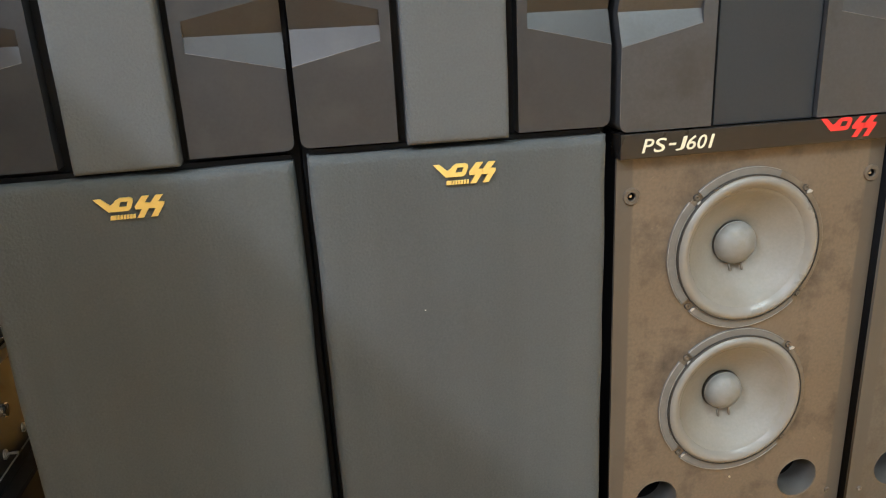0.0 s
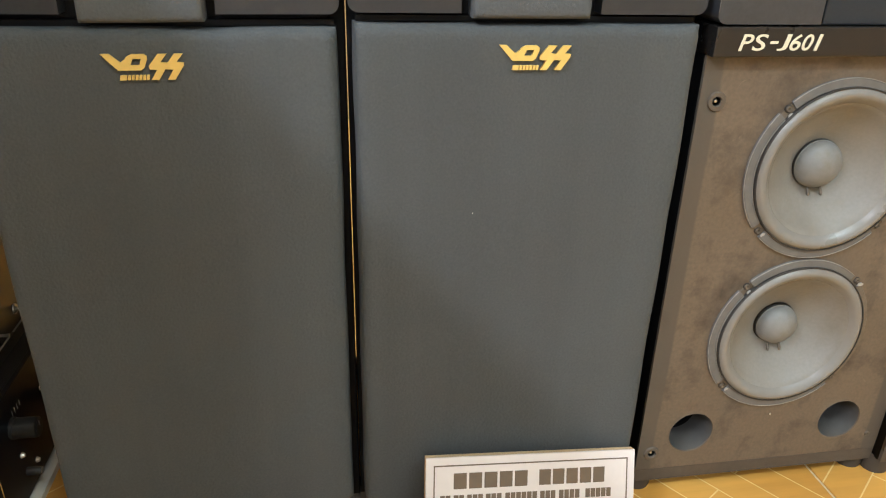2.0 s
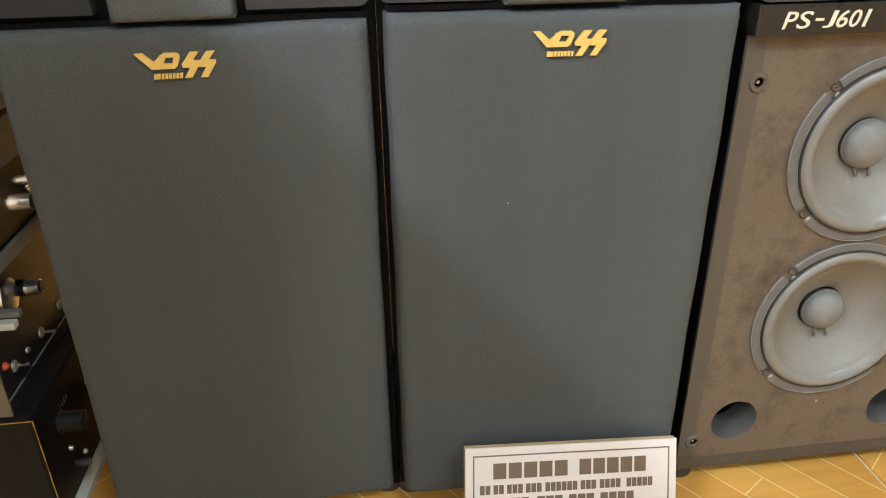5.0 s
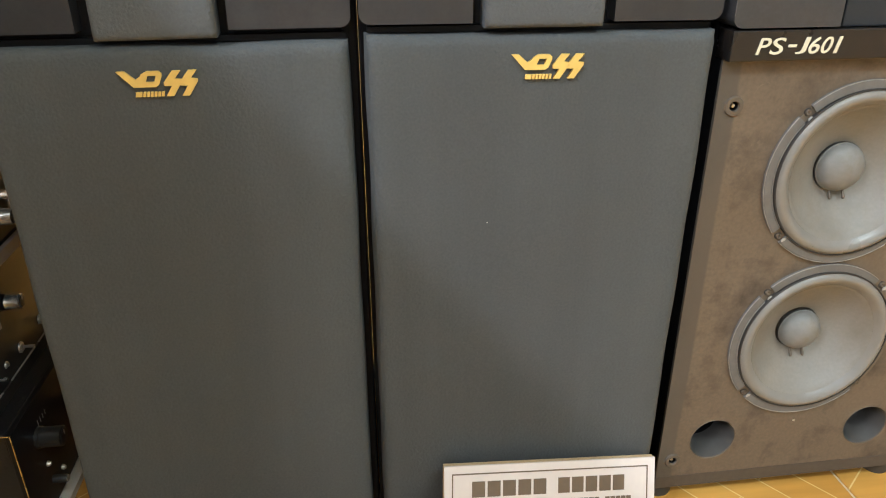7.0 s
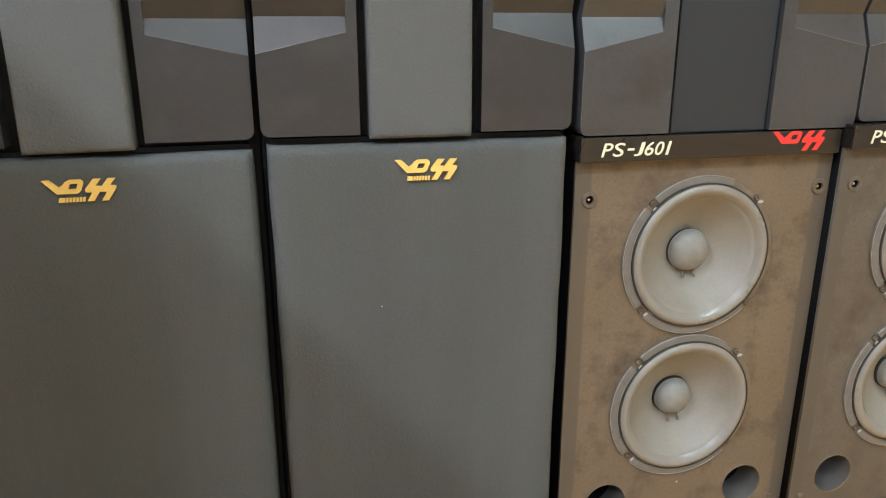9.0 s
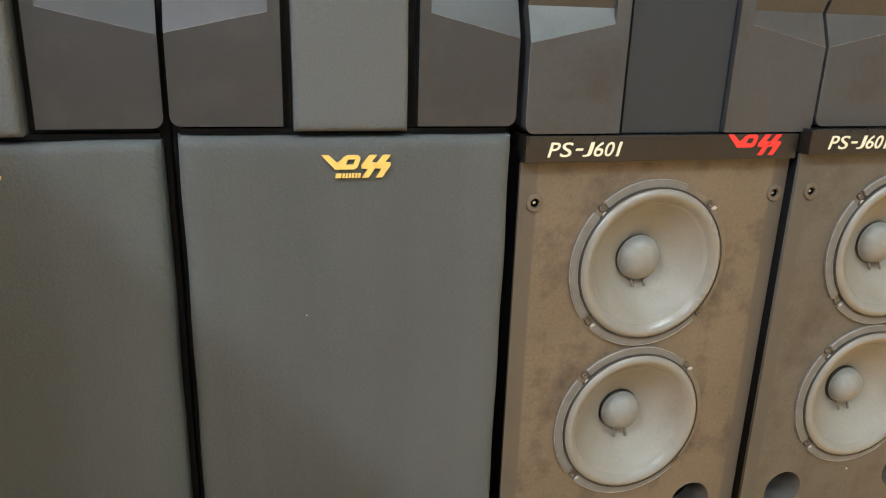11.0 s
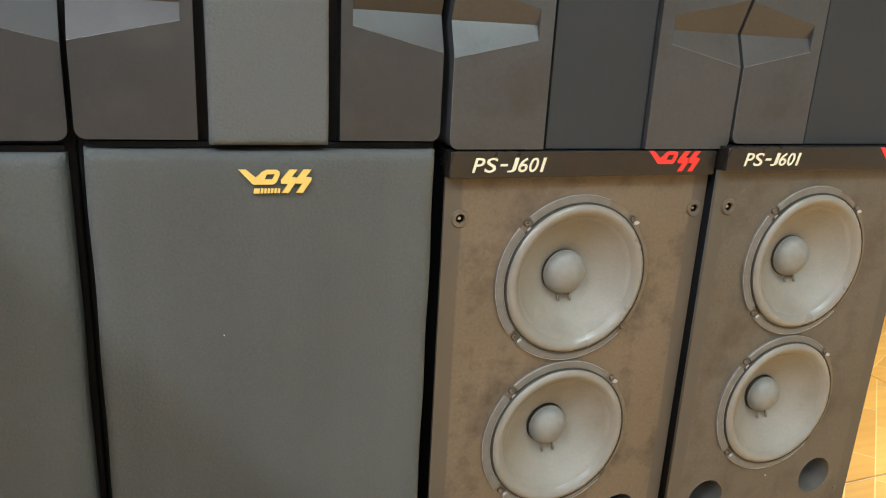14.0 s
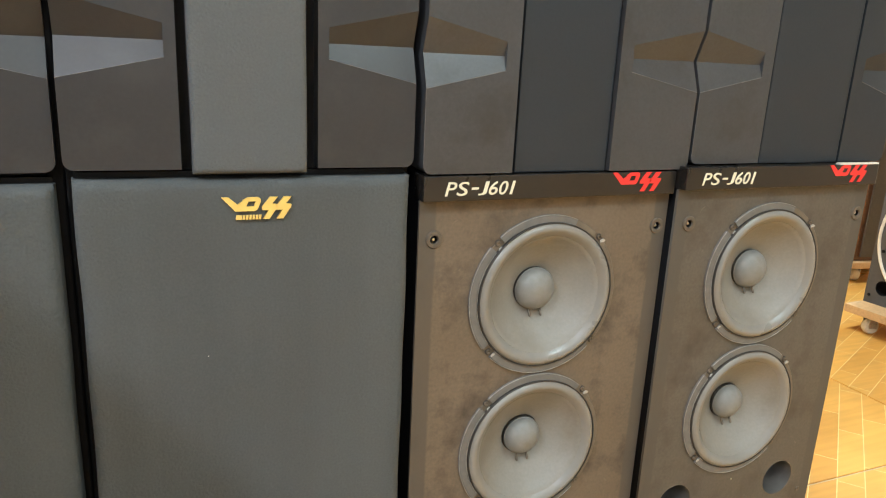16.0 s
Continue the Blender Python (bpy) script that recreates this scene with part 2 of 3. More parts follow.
TWINE = material("white_ring", (0.78, 0.74, 0.64), 0.5)
GLOW = bpy.data.materials.new("lamp_diffuser")
GLOW.use_nodes = True
GLOW.node_tree.nodes["Principled BSDF"].inputs["Emission Color"].default_value = (1.0, 0.93, 0.82, 1)
GLOW.node_tree.nodes["Principled BSDF"].inputs["Emission Strength"].default_value = 3.0


# ---- mesh tools ----
def finish(name, bm, mat, smooth=False):
    bmesh.ops.recalc_face_normals(bm, faces=bm.faces)
    me = bpy.data.meshes.new(name)
    bm.to_mesh(me)
    bm.free()
    me.materials.append(mat)
    if smooth:
        me.polygons.foreach_set("use_smooth", [True] * len(me.polygons))
        me.set_sharp_from_angle(angle=radians(38))
    return me


def part(name, bm, mat, parent, label="", smooth=False):
    """Links a bmesh as one mesh object under a thing or a part."""
    ob = new(name, finish(name, bm, mat, smooth))
    ob.parent = parent
    return tagged(ob, label)


def setting(name, bm, mat, label, category, parent=None):
    ob = new(name, finish(name, bm, mat))
    ob.parent = parent
    return tagged(ob, label, category, kind="structure")


def thing(name, m, label, category, group=""):
    ob = new(name)
    ob.empty_display_size = 0.05
    ob.matrix_world = m
    return tagged(ob, label, category, group)


def add_box(bm, x0, x1, y0, y1, z0, z1, bevel=0.0, seg=2):
    made = bmesh.ops.create_cube(bm, size=1.0)["verts"]
    for v in made:
        v.co = Vector(((x0 + x1) / 2 + v.co.x * (x1 - x0), (y0 + y1) / 2 + v.co.y * (y1 - y0), (z0 + z1) / 2 + v.co.z * (z1 - z0)))
    if bevel:
        edges = list({e for v in made for e in v.link_edges})
        bmesh.ops.bevel(bm, geom=edges, offset=bevel, segments=seg, affect="EDGES", profile=0.6)
    return bm


def box(*size, bevel=0.0, seg=2):
    return add_box(bmesh.new(), *size, bevel=bevel, seg=seg)


def lathe(profile, n=48, centre=(0, 0, 0), close=False):
    """Turns (radius, depth) pairs round the y axis; depth grows away from the viewer."""
    bm = bmesh.new()
    rings = []
    for r, y in profile:
        if r < 1e-6:
            rings.append([bm.verts.new((centre[0], centre[1] + y, centre[2]))])
        else:
            rings.append([bm.verts.new((centre[0] + r * math.cos(2 * math.pi * i / n), centre[1] + y, centre[2] + r * math.sin(2 * math.pi * i / n)))
                          for i in range(n)])
    pairs = list(zip(rings, rings[1:]))
    if close:
        pairs.append((rings[-1], rings[0]))
    for a, b in pairs:
        for i in range(n):
            j = (i + 1) % n
            if len(a) == 1 and len(b) > 1:
                bm.faces.new((a[0], b[i], b[j]))
            elif len(b) == 1 and len(a) > 1:
                bm.faces.new((a[i], a[j], b[0]))
            elif len(a) > 1:
                bm.faces.new((a[i], a[j], b[j], b[i]))
    return bm


def arc_band(r0, r1, y0, y1, a0, a1, centre, n=28, round_off=0.0012):
    """A piece of a flat ring between two angles, in degrees, with softened edges."""
    bm = bmesh.new()
    shape = [(r0, y1), (r0, y0 + round_off), (r0 + round_off, y0), (r1 - round_off, y0), (r1, y0 + round_off), (r1, y1)]
    rows = []
    for i in range(n + 1):
        a = radians(a0 + (a1 - a0) * i / n)
        rows.append([bm.verts.new((centre[0] + r * math.cos(a), centre[1] + y, centre[2] + r * math.sin(a))) for r, y in shape])
    for a, b in zip(rows, rows[1:]):
        for i in range(len(shape)):
            j = (i + 1) % len(shape)
            bm.faces.new((a[i], a[j], b[j], b[i]))
    bm.faces.new(rows[0])
    bm.faces.new(rows[-1][::-1])
    return bm


def from_curve(curve):
    """The mesh of a curve or text, as a bmesh."""
    ob = bpy.data.objects.new("outline", curve)
    scene.collection.objects.link(ob)
    me = bpy.data.meshes.new_from_object(ob.evaluated_get(bpy.context.evaluated_depsgraph_get()))
    bm = bmesh.new()
    bm.from_mesh(me)
    bpy.data.objects.remove(ob)
    bpy.data.meshes.remove(me)
    bpy.data.curves.remove(curve)
    return bm


def upright(bm, m=None):
    """Stands a mesh drawn in x and y up into x and z, facing -y."""
    bm.transform((m or Matrix.Identity(4)) @ Matrix.Rotation(math.pi / 2, 4, "X"))
    return bm


def plate(outlines, thick, y_front=0.0, bevel=0.0):
    """A board cut from outlines in x and z, later ones being holes, its front at y_front."""
    cu = bpy.data.curves.new("outline", "CURVE")
    cu.dimensions, cu.fill_mode, cu.extrude, cu.bevel_depth, cu.bevel_resolution = "2D", "BOTH", thick / 2 - bevel, bevel, 1
    cu.offset = -bevel
    for line in outlines:
        sp = cu.splines.new("POLY")
        sp.points.add(len(line) - 1)
        for p, (x, z) in zip(sp.points, line):
            p.co = (x, z, 0, 1)
        sp.use_cyclic_u = True
    return upright(from_curve(cu), Matrix.Translation((0, y_front + thick / 2, 0)))


def circle(x, z, r, n=40):
    return [(x + r * math.cos(2 * math.pi * i / n), z + r * math.sin(2 * math.pi * i / n)) for i in range(n)]


def rect(x0, x1, z0, z1):
    return [(x0, z0), (x1, z0), (x1, z1), (x0, z1)]


def lettering(text, height, heavy=0.0, thick=0.0004):
    """A line of text standing in x and z."""
    cu = bpy.data.curves.new("outline", "FONT")
    cu.body, cu.size, cu.extrude, cu.offset = text, height / 0.7, thick, heavy
    cu.resolution_u = 4
    return upright(from_curve(cu))


def spaced_lettering(glyphs, height, y, z, slant):
    """Single characters, each set between two x limits on one base line and slanted together."""
    bm = bmesh.new()
    for char, x0, x1, up in glyphs:
        one = lettering(char, height, 0.00012)
        xs, zs = [v.co.x for v in one.verts], [v.co.z for v in one.verts]
        tall = 0.0024 if up else height
        for v in one.verts:
            px = x0 + (v.co.x - min(xs)) / (max(xs) - min(xs)) * (x1 - x0)
            pz = up + (v.co.z - min(zs)) / (max(zs) - min(zs)) * tall
            v.co.x, v.co.y, v.co.z = px + slant * pz, y + v.co.y, z + pz
        me = bpy.data.meshes.new("piece")
        one.to_mesh(me)
        one.free()
        bm.from_mesh(me)
        bpy.data.meshes.remove(me)
    return bm


def cushion(x0, x1, z0, z1, y_front, y_back, r, seed, wave=0.0012, nx=36, nz=60, flare=0.0):
    """A soft slab of foam: rounded front edges, slightly wavy faces and outline."""
    bm = bmesh.new()

    def steps(a, b, n):
        edge = [0.0, 0.1, 0.3, 0.6, 1.0]
        inner = [a + r + (b - a - 2 * r) * i / n for i in range(1, n)]
        return [a + r * e for e in edge] + inner + [b - r * e for e in reversed(edge)]

    xs, zs = steps(x0, x1, nx), steps(z0, z1, nz)
    grid = []
    for z in zs:
        row = []
        for x in xs:
            dx, dz = max(0.0, r - min(x - x0, x1 - x)), max(0.0, r - min(z - z0, z1 - z))
            d = min(r, math.hypot(dx, dz))
            y = y_front + r - math.sqrt(max(0.0, r * r - d * d))
            n = noise.noise(Vector((x * 9, z * 9, seed))) * wave + noise.noise(Vector((x * 40, z * 40, seed + 7))) * wave * 0.25
            ex = noise.noise(Vector((z * 11, seed, 3.0))) * wave * (1 if dx else 0)
            ez = noise.noise(Vector((x * 13, seed, 9.0))) * wave * (1.3 if dz else 0)
            row.append(bm.verts.new((x + ex, y + n, z + ez)))
        grid.append(row)
    for a, b in zip(grid, grid[1:]):
        for i in range(len(xs) - 1):
            bm.faces.new((a[i], a[i + 1], b[i + 1], b[i]))
    rim = grid[0][:-1] + [g[-1] for g in grid[:-1]] + grid[-1][:0:-1] + [g[0] for g in grid[:0:-1]]
    mid = (x0 + x1) / 2
    back = [bm.verts.new((v.co.x + flare * (v.co.x - mid) / (x1 - x0), y_back, v.co.z)) for v in rim]
    for i in range(len(rim)):
        j = (i + 1) % len(rim)
        bm.faces.new((rim[i], rim[j], back[j], back[i]))
    bm.faces.new(back[::-1])
    return bm


# ---- loudspeakers ----
TOP = 0.835
DEPTH = 0.31
HORN_Z = 0.687


def horn_panel(inner, outer, z0, z1, y_front, y_back, lip=0.0105, h_in=0.0145, h_out=0.0345, deep=0.013, corner=0.009, drop=0.0):
    """A side panel of the head with a wedge-shaped horn slot that widens to the outer edge; inner and outer are its x limits."""
    s = 1 if outer > inner else -1
    mid = HORN_Z - drop
    u0 = inner + s * lip
    bm = bmesh.new()

    def v(x, y, z):
        return bm.verts.new((x, y, z))

    def corner_points(zc, up):
        return [(outer - s * corner * (1 - math.sin(a)), zc + up * corner * (1 - math.cos(a))) for a in [math.pi / 2 * i / 5 for i in range(6)]]

    low = [v(x, y_front, z) for x, z in corner_points(z0, 1)]
    high = [v(x, y_front, z) for x, z in corner_points(z1, -1)]
    il, ih = v(inner, y_front, z0), v(inner, y_front, z1)
    ul, uh = v(u0, y_front, mid - h_in), v(u0, y_front, mid + h_in)
    ol, oh = v(outer, y_front, mid - h_out), v(outer, y_front, mid + h_out)
    ud, od = v(u0, y_front + deep * h_in / h_out, mid), v(outer, y_front + deep, mid)
    bm.faces.new([il, *low, ol, ul])
    bm.faces.new([il, ul, uh, ih])
    bm.faces.new([ih, uh, oh, *reversed(high)])
    bm.faces.new([ul, ol, od, ud])
    bm.faces.new([ud, od, oh, uh])
    bm.faces.new([ul, ud, uh])
    back_low = [v(p.co.x, y_back, p.co.z) for p in low]
    back_high = [v(p.co.x, y_back, p.co.z) for p in high]
    bl, bh = v(inner, y_back, z0), v(inner, y_back, z1)
    bm.faces.new([il, ih, bh, bl])
    for a, b in ((low, back_low), (high, back_high)):
        for i in range(len(a) - 1):
            bm.faces.new([a[i], a[i + 1], b[i + 1], b[i]])
    bm.faces.new([il, low[0], back_low[0], bl])
    bm.faces.new([ih, high[0], back_high[0], bh])
    back_mid = v(outer, y_back, mid)
    bm.faces.new([low[-1], ol, od, back_mid, back_low[-1]])
    bm.faces.new([od, oh, high[-1], back_high[-1], back_mid])
    bm.faces.new([bl, bh, *back_high, back_mid, *reversed(back_low)])
    return bm


def beam(a, b, r):
    """A thin square bar from a to b, both in one upright plane facing the viewer."""
    bm = bmesh.new()
    a, b = Vector(a), Vector(b)
    side = (b - a).normalized().cross(Vector((0, 1, 0))) * r
    deep = Vector((0, r, 0))
    ends = [[bm.verts.new(p + o) for o in (side, deep, -side, -deep)] for p in (a, b)]
    for i in range(4):
        j = (i + 1) % 4
        bm.faces.new([ends[0][i], ends[0][j], ends[1][j], ends[1][i]])
    bm.faces.new(ends[0][::-1])
    bm.faces.new(ends[1])
    bmesh.ops.recalc_face_normals(bm, faces=bm.faces)
    return bm


def slot_glints(panel, inner, outer, y, lip, drop=0.0, upright_edge=False, bottom=0.0):
    """Pale bars that paint the highlight along the lower side of a horn slot and, where asked, down the outer side of
    its panel.
    """
    s = 1 if outer > inner else -1
    mid = HORN_Z - drop
    low = mid - 0.0345
    part("edge_line", beam((inner + s * lip, y, mid - 0.0145), (outer, y, low), 0.00035), EDGE_GLINT, panel, "bright line for the slot edge highlight")
    if upright_edge:
        part("edge_line", beam((outer, y, low), (outer, y, bottom + 0.010), 0.00035), EDGE_GLINT, panel, "bright line for the outer edge highlight")


def badge_shapes(w):
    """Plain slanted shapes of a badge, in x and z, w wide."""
    k = w
    wedge = [(0.0, 0.332), (0.10, 0.332), (0.225, 0.222), (0.290, 0.268), (0.238, 0.150), (0.250, 0.125), (0.190, 0.125)]
    ring = [(0.37, 0.328), (0.52, 0.328), (0.555, 0.30), (0.555, 0.26), (0.51, 0.155), (0.47, 0.125), (0.25, 0.125), (0.238, 0.15), (0.30, 0.29)]
    hole = [(0.38, 0.27), (0.485, 0.27), (0.455, 0.19), (0.345, 0.19)]
    bolt_a = [(0.69, 0.328), (0.80, 0.328), (0.715, 0.225), (0.80, 0.215), (0.795, 0.175), (0.675, 0.0), (0.58, 0.0), (0.665, 0.130), (0.575, 0.135), (0.57, 0.18)]
    bolt_b = [(x + 0.20, z) for x, z in bolt_a]
    return [[[(x * k - k / 2, z * k) for x, z in line] for line in group] for group in ([wedge], [ring, hole], [bolt_a], [bolt_b])]


def badge(parent, name, w, x, z, y, mat, thick, label, tag_line):
    bm = bmesh.new()
    for group in badge_shapes(w):
        piece = plate(group, thick, 0.0)
        piece.transform(Matrix.Translation((x, y, z)))
        me = bpy.data.meshes.new("piece")
        piece.to_mesh(me)
        piece.free()
        bm.from_mesh(me)
        bpy.data.meshes.remove(me)
    if tag_line:
        for x0, x1 in [(-0.305, -0.225)] + [(-0.21 + 0.046 * i, -0.178 + 0.046 * i) for i in range(6)]:
            me = bpy.data.meshes.new("piece")
            piece = plate([[(x0 * w, 0.0), (x1 * w, 0.0), (x1 * w + 0.01 * w, 0.062 * w), (x0 * w + 0.012 * w, 0.062 * w)]], thick, 0.0)
            piece.transform(Matrix.Translation((x, y, z)))
            piece.to_mesh(me)
            piece.free()
            bm.from_mesh(me)
            bpy.data.meshes.remove(me)
    return part(name, bm, mat, parent, label)


def cabinet_shell(sp, w, y_front, twist=0.0, lift=0.0, z0=0.018, shift=0.0):
    before = set(sp.children)
    top = TOP - 0.004 if y_front > 0.02 else 0.5610
    part("cabinet", plate([rect(-w / 2, w / 2, z0, top), rect(-w / 2 + 0.015, w / 2 - 0.015, z0 + 0.015, top - 0.015)], DEPTH, y_front, 0.002), CABINET, sp,
         "black vinyl-wrapped cabinet")
    if y_front < 0.02:
        part("head_shell", plate([rect(-w / 2, w / 2, 0.5612, TOP - 0.004), rect(-w / 2 + 0.015, w / 2 - 0.015, 0.5762, TOP - 0.019)], DEPTH - 0.018, y_front + 0.018, 0.002),
             CABINET, sp, "black vinyl-wrapped head shell")
    part("back_board", box(-w / 2 + 0.016, w / 2 - 0.016, y_front + DEPTH - 0.02, y_front + DEPTH - 0.004, z0 + 0.016, TOP - 0.02), BLACK, sp)
    for fx in (-1, 1):
        for fy in (y_front + 0.017, y_front + DEPTH - 0.03):
            part("foot", lathe_up([(0.0165, -lift), (0.0178, 0.004 - lift), (0.0165, z0 + 0.002)], (fx * (w / 2 - 0.013), fy, 0)), FOOT, sp, smooth=True)
    for ob in set(sp.children) - before:
        ob.rotation_euler = (0, 0, radians(twist))
        ob.location.x = shift


def lathe_up(profile, centre, n=28):
    """Turns (radius, height) pairs round the vertical, with closed ends."""
    bm = lathe([(0, profile[0][1]), *profile, (0, profile[-1][1])], n)
    bm.transform(Matrix.Translation(centre) @ Matrix.Rotation(math.pi / 2, 4, "X"))
    return bm


def covered_speaker(m, label, w, logo_x, seed, head, body, twist=0.0, slack=0.0120, shift=0.0, bottom=0.5685, drop=0.0, left=0.0, right=0.0):
    """A loudspeaker with its foam grille on. Local origin: floor, middle of the grille's front."""
    sp = thing("loudspeaker", m, label, "loudspeaker", "row of loudspeakers")
    cabinet_shell(sp, w + body, 0.030, twist, m.translation.z, shift=shift)
    part("grille", cushion(-w / 2 + left, w / 2 - right, 0.026, 0.561, 0.0, 0.029, 0.010, seed, 0.0016, flare=0.004), FOAM, sp, "dark grey foam grille", smooth=True)
    part("grille_board", box(-w / 2 + 0.004, w / 2 - 0.004, 0.0295, 0.0315, 0.03, TOP - 0.02), BLACK, sp)
    part("ledge", box(-w / 2 + 0.002, w / 2 - 0.002, 0.018, 0.034, 0.5615, 0.5665), BLACK, sp)
    if not shift:
        part("lint", lathe([(0, -0.0012), (0.0007, -0.0006), (0.0007, 0.0006), (0, 0.001)], 8, (-0.047, 0.0, 0.387)), TORN, sp, "tiny white speck of lint")
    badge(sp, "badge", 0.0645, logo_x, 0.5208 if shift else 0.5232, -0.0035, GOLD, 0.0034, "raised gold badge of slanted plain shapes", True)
    l0, l1, r0, r1, y = head
    grille_from = -0.0540
    pan = part("horn_panel", horn_panel(l1, l0, bottom, TOP, y, 0.032, drop=drop), PANEL, sp, "smooth smoked panel with a wedge-shaped horn slot")
    slot_glints(pan, l1, l0, y, 0.0105, drop)
    pan = part("horn_panel", horn_panel(r0, r1, bottom, TOP, y, 0.032), PANEL, sp, "smooth smoked panel with a wedge-shaped horn slot")
    slot_glints(pan, r0, r1, y, 0.0105)
    part("centre_grille", cushion(grille_from, r0 - slack, 0.5660, TOP - 0.004, y - 0.010, 0.030, 0.005, seed + 3, 0.0008, 16, 36), FOAM_PALE, sp,
         "textured grey foam centre grille", smooth=True)
    return sp


WOOFER_R = 0.0968
WOOFER_X = -0.0008


def woofer(sp, z, name, first, cap_size, wx):
    """A cone driver on the baffle at height z."""
    c = (wx, 0, z)
    ci = (wx, -0.0045, z)
    drv = part(name, lathe([(WOOFER_R - 0.001, 0.004), (WOOFER_R, 0.001), (WOOFER_R - 0.001, -0.0008), (0.0855, -0.0008), (0.0855, 0.004), (0.07, 0.045),
                            (0.05, 0.062), (0.0, 0.064)], 64, c), FLANGE, sp, "dusty steel basket flange", smooth=True)
    part("rim", lathe([(0.0886, 0.006), (0.0886, -0.0008), (0.0881, -0.0014), (0.0872, -0.0012), (0.0864, 0.002)], 64, ci), RIM, drv, "dark joint line", smooth=True)
    # rubber roll
    roll = [(0.0878 - 0.0155 * i / 14, 0.0012 + 0.0012 * i / 14 - 0.0054 * math.sin(math.pi * (i / 14) ** 0.85)) for i in range(15)]
    part("surround", lathe(roll, 72, ci), ROLL, drv, "satin rubber roll surround", smooth=True)
    cone = [(0.0722, 0.0023), (0.0712, 0.0031), (0.0695, 0.0042), (0.0670, 0.0066), (0.063, 0.0108), (0.056, 0.0166), (0.045, 0.0239), (0.034, 0.0303), (0.026, 0.0344)]
    part("cone", lathe(cone, 72, ci), CONE, drv, "dusty grey-beige paper cone", smooth=True)
    cap = [(0.0262, 0.0280), (0.0266, 0.0255), (0.0264, 0.0238)] + [(0.0258 * math.cos(a), 0.0235 - 0.0165 * math.sin(a))
                                                                    for a in [math.pi / 2 * i / 9 for i in range(9)]] + [(0, 0.0070)]
    part("dust_cap", lathe([(r * cap_size, y + 0.0058) for r, y in cap], 40, ci), CAP, drv, "domed grey dust cap", smooth=True)
    part("cap_seam", lathe([(r * cap_size, y) for r, y in ((0.0262, 0.0300), (0.0266, 0.0302), (0.0268, 0.0330))], 40, ci), RIM, drv, "dark glue line", smooth=True)
    for dx in (-0.0070, 0.0080):
        blob = lathe([(0, -0.0014), (0.0013, -0.0006), (0.0019, 0.0015), (0.0014, 0.0065), (0.0009, 0.0095), (0, 0.0100)], 12)
        blob.transform(Matrix.Translation((wx + dx, 0.0190, z - 0.0325)) @ Matrix.Rotation(radians(62), 4, "X"))
        part("lead", blob, RUST, drv, "tinsel lead with glue", smooth=True)
    # gasket pieces with a notch at each screw, dustier towards the upper corner
    notches = (45, 135, 222, 318)
    gc = (wx - 0.0022, 0, z)
    for a0, a1, mat, words in ((first, 130.5, GASKET, "grey fibre gasket segment"), (139.5, 217.5, GASKET, "grey fibre gasket segment"),
                               (226.5, 313.5, GASKET, "grey fibre gasket segment"), (322.5, 400.5, GASKET_DUST, "dust-brown gasket segment"),
                               (49.5, first - 0.1, GASKET_DUST, "dust-brown gasket segment")):
        if a1 - a0 < 2:
            continue
        seg = part("gasket", arc_band(0.0873, 0.0970, -0.0034, 0.0005, a0, a1, gc), mat, drv, words, smooth=True)
        # Cut paper edges, painted paler where light from above would catch them.
        if mat is GASKET:
            part("lit_cut_edge", arc_band(0.0966, 0.0972, -0.0036, -0.0026, a0 + 0.6, a1 - 0.6, gc, 28, 0.0001), CUT_LIT, seg, "pale worn cut edge, lightened as if lit", smooth=True)
            if a0 > 130:
                part("lit_cut_edge", arc_band(0.0871, 0.0876, -0.0036, -0.0026, a0 + 0.6, a1 - 0.6, gc, 28, 0.0001), CUT_LIT, seg, "pale worn cut edge, lightened as if lit", smooth=True)
    for a in notches:
        x, zz = wx + 0.0945 * math.cos(radians(a)), z + 0.0945 * math.sin(radians(a))
        part("screw", lathe([(0.0, -0.0008), (0.0010, -0.0014), (0.0014, -0.0026), (0.0027, -0.0028), (0.0033, -0.0018), (0.0033, 0.001)], 12, (x, 0, zz)), RUST, drv,
             "dull steel screw head", smooth=True)
        part("notch", lathe([(0.0030, -0.0010), (0.0040, -0.0010), (0.0041, 0.0)], 14, (x, 0, zz)), RIM, drv, smooth=True)
        chip = plate([[(0, 0), (0.0045, 0.0006), (0.0058, 0.0024), (0.0030, 0.0036), (0.0004, 0.0022)]], 0.0012)
        dx, dz, turned = {45: (0.0005, -0.006, 5), 135: (0.0005, -0.0085, -10), 222: (0.0030, -0.0065, -20), 318: (0, 0, 0)}[a]
        chip.transform(Matrix.Scale({45: 1.25, 135: 1.15, 222: 1.0, 318: 1.0}[a], 4))
        chip.transform(Matrix.Translation((x + dx, -0.0036, zz + dz)) @ Matrix.Rotation(radians(turned), 4, "Y"))
        if a in (45, 135, 222):
            part("torn_edge", chip, TORN, drv, "torn pale gasket edge")
    return drv


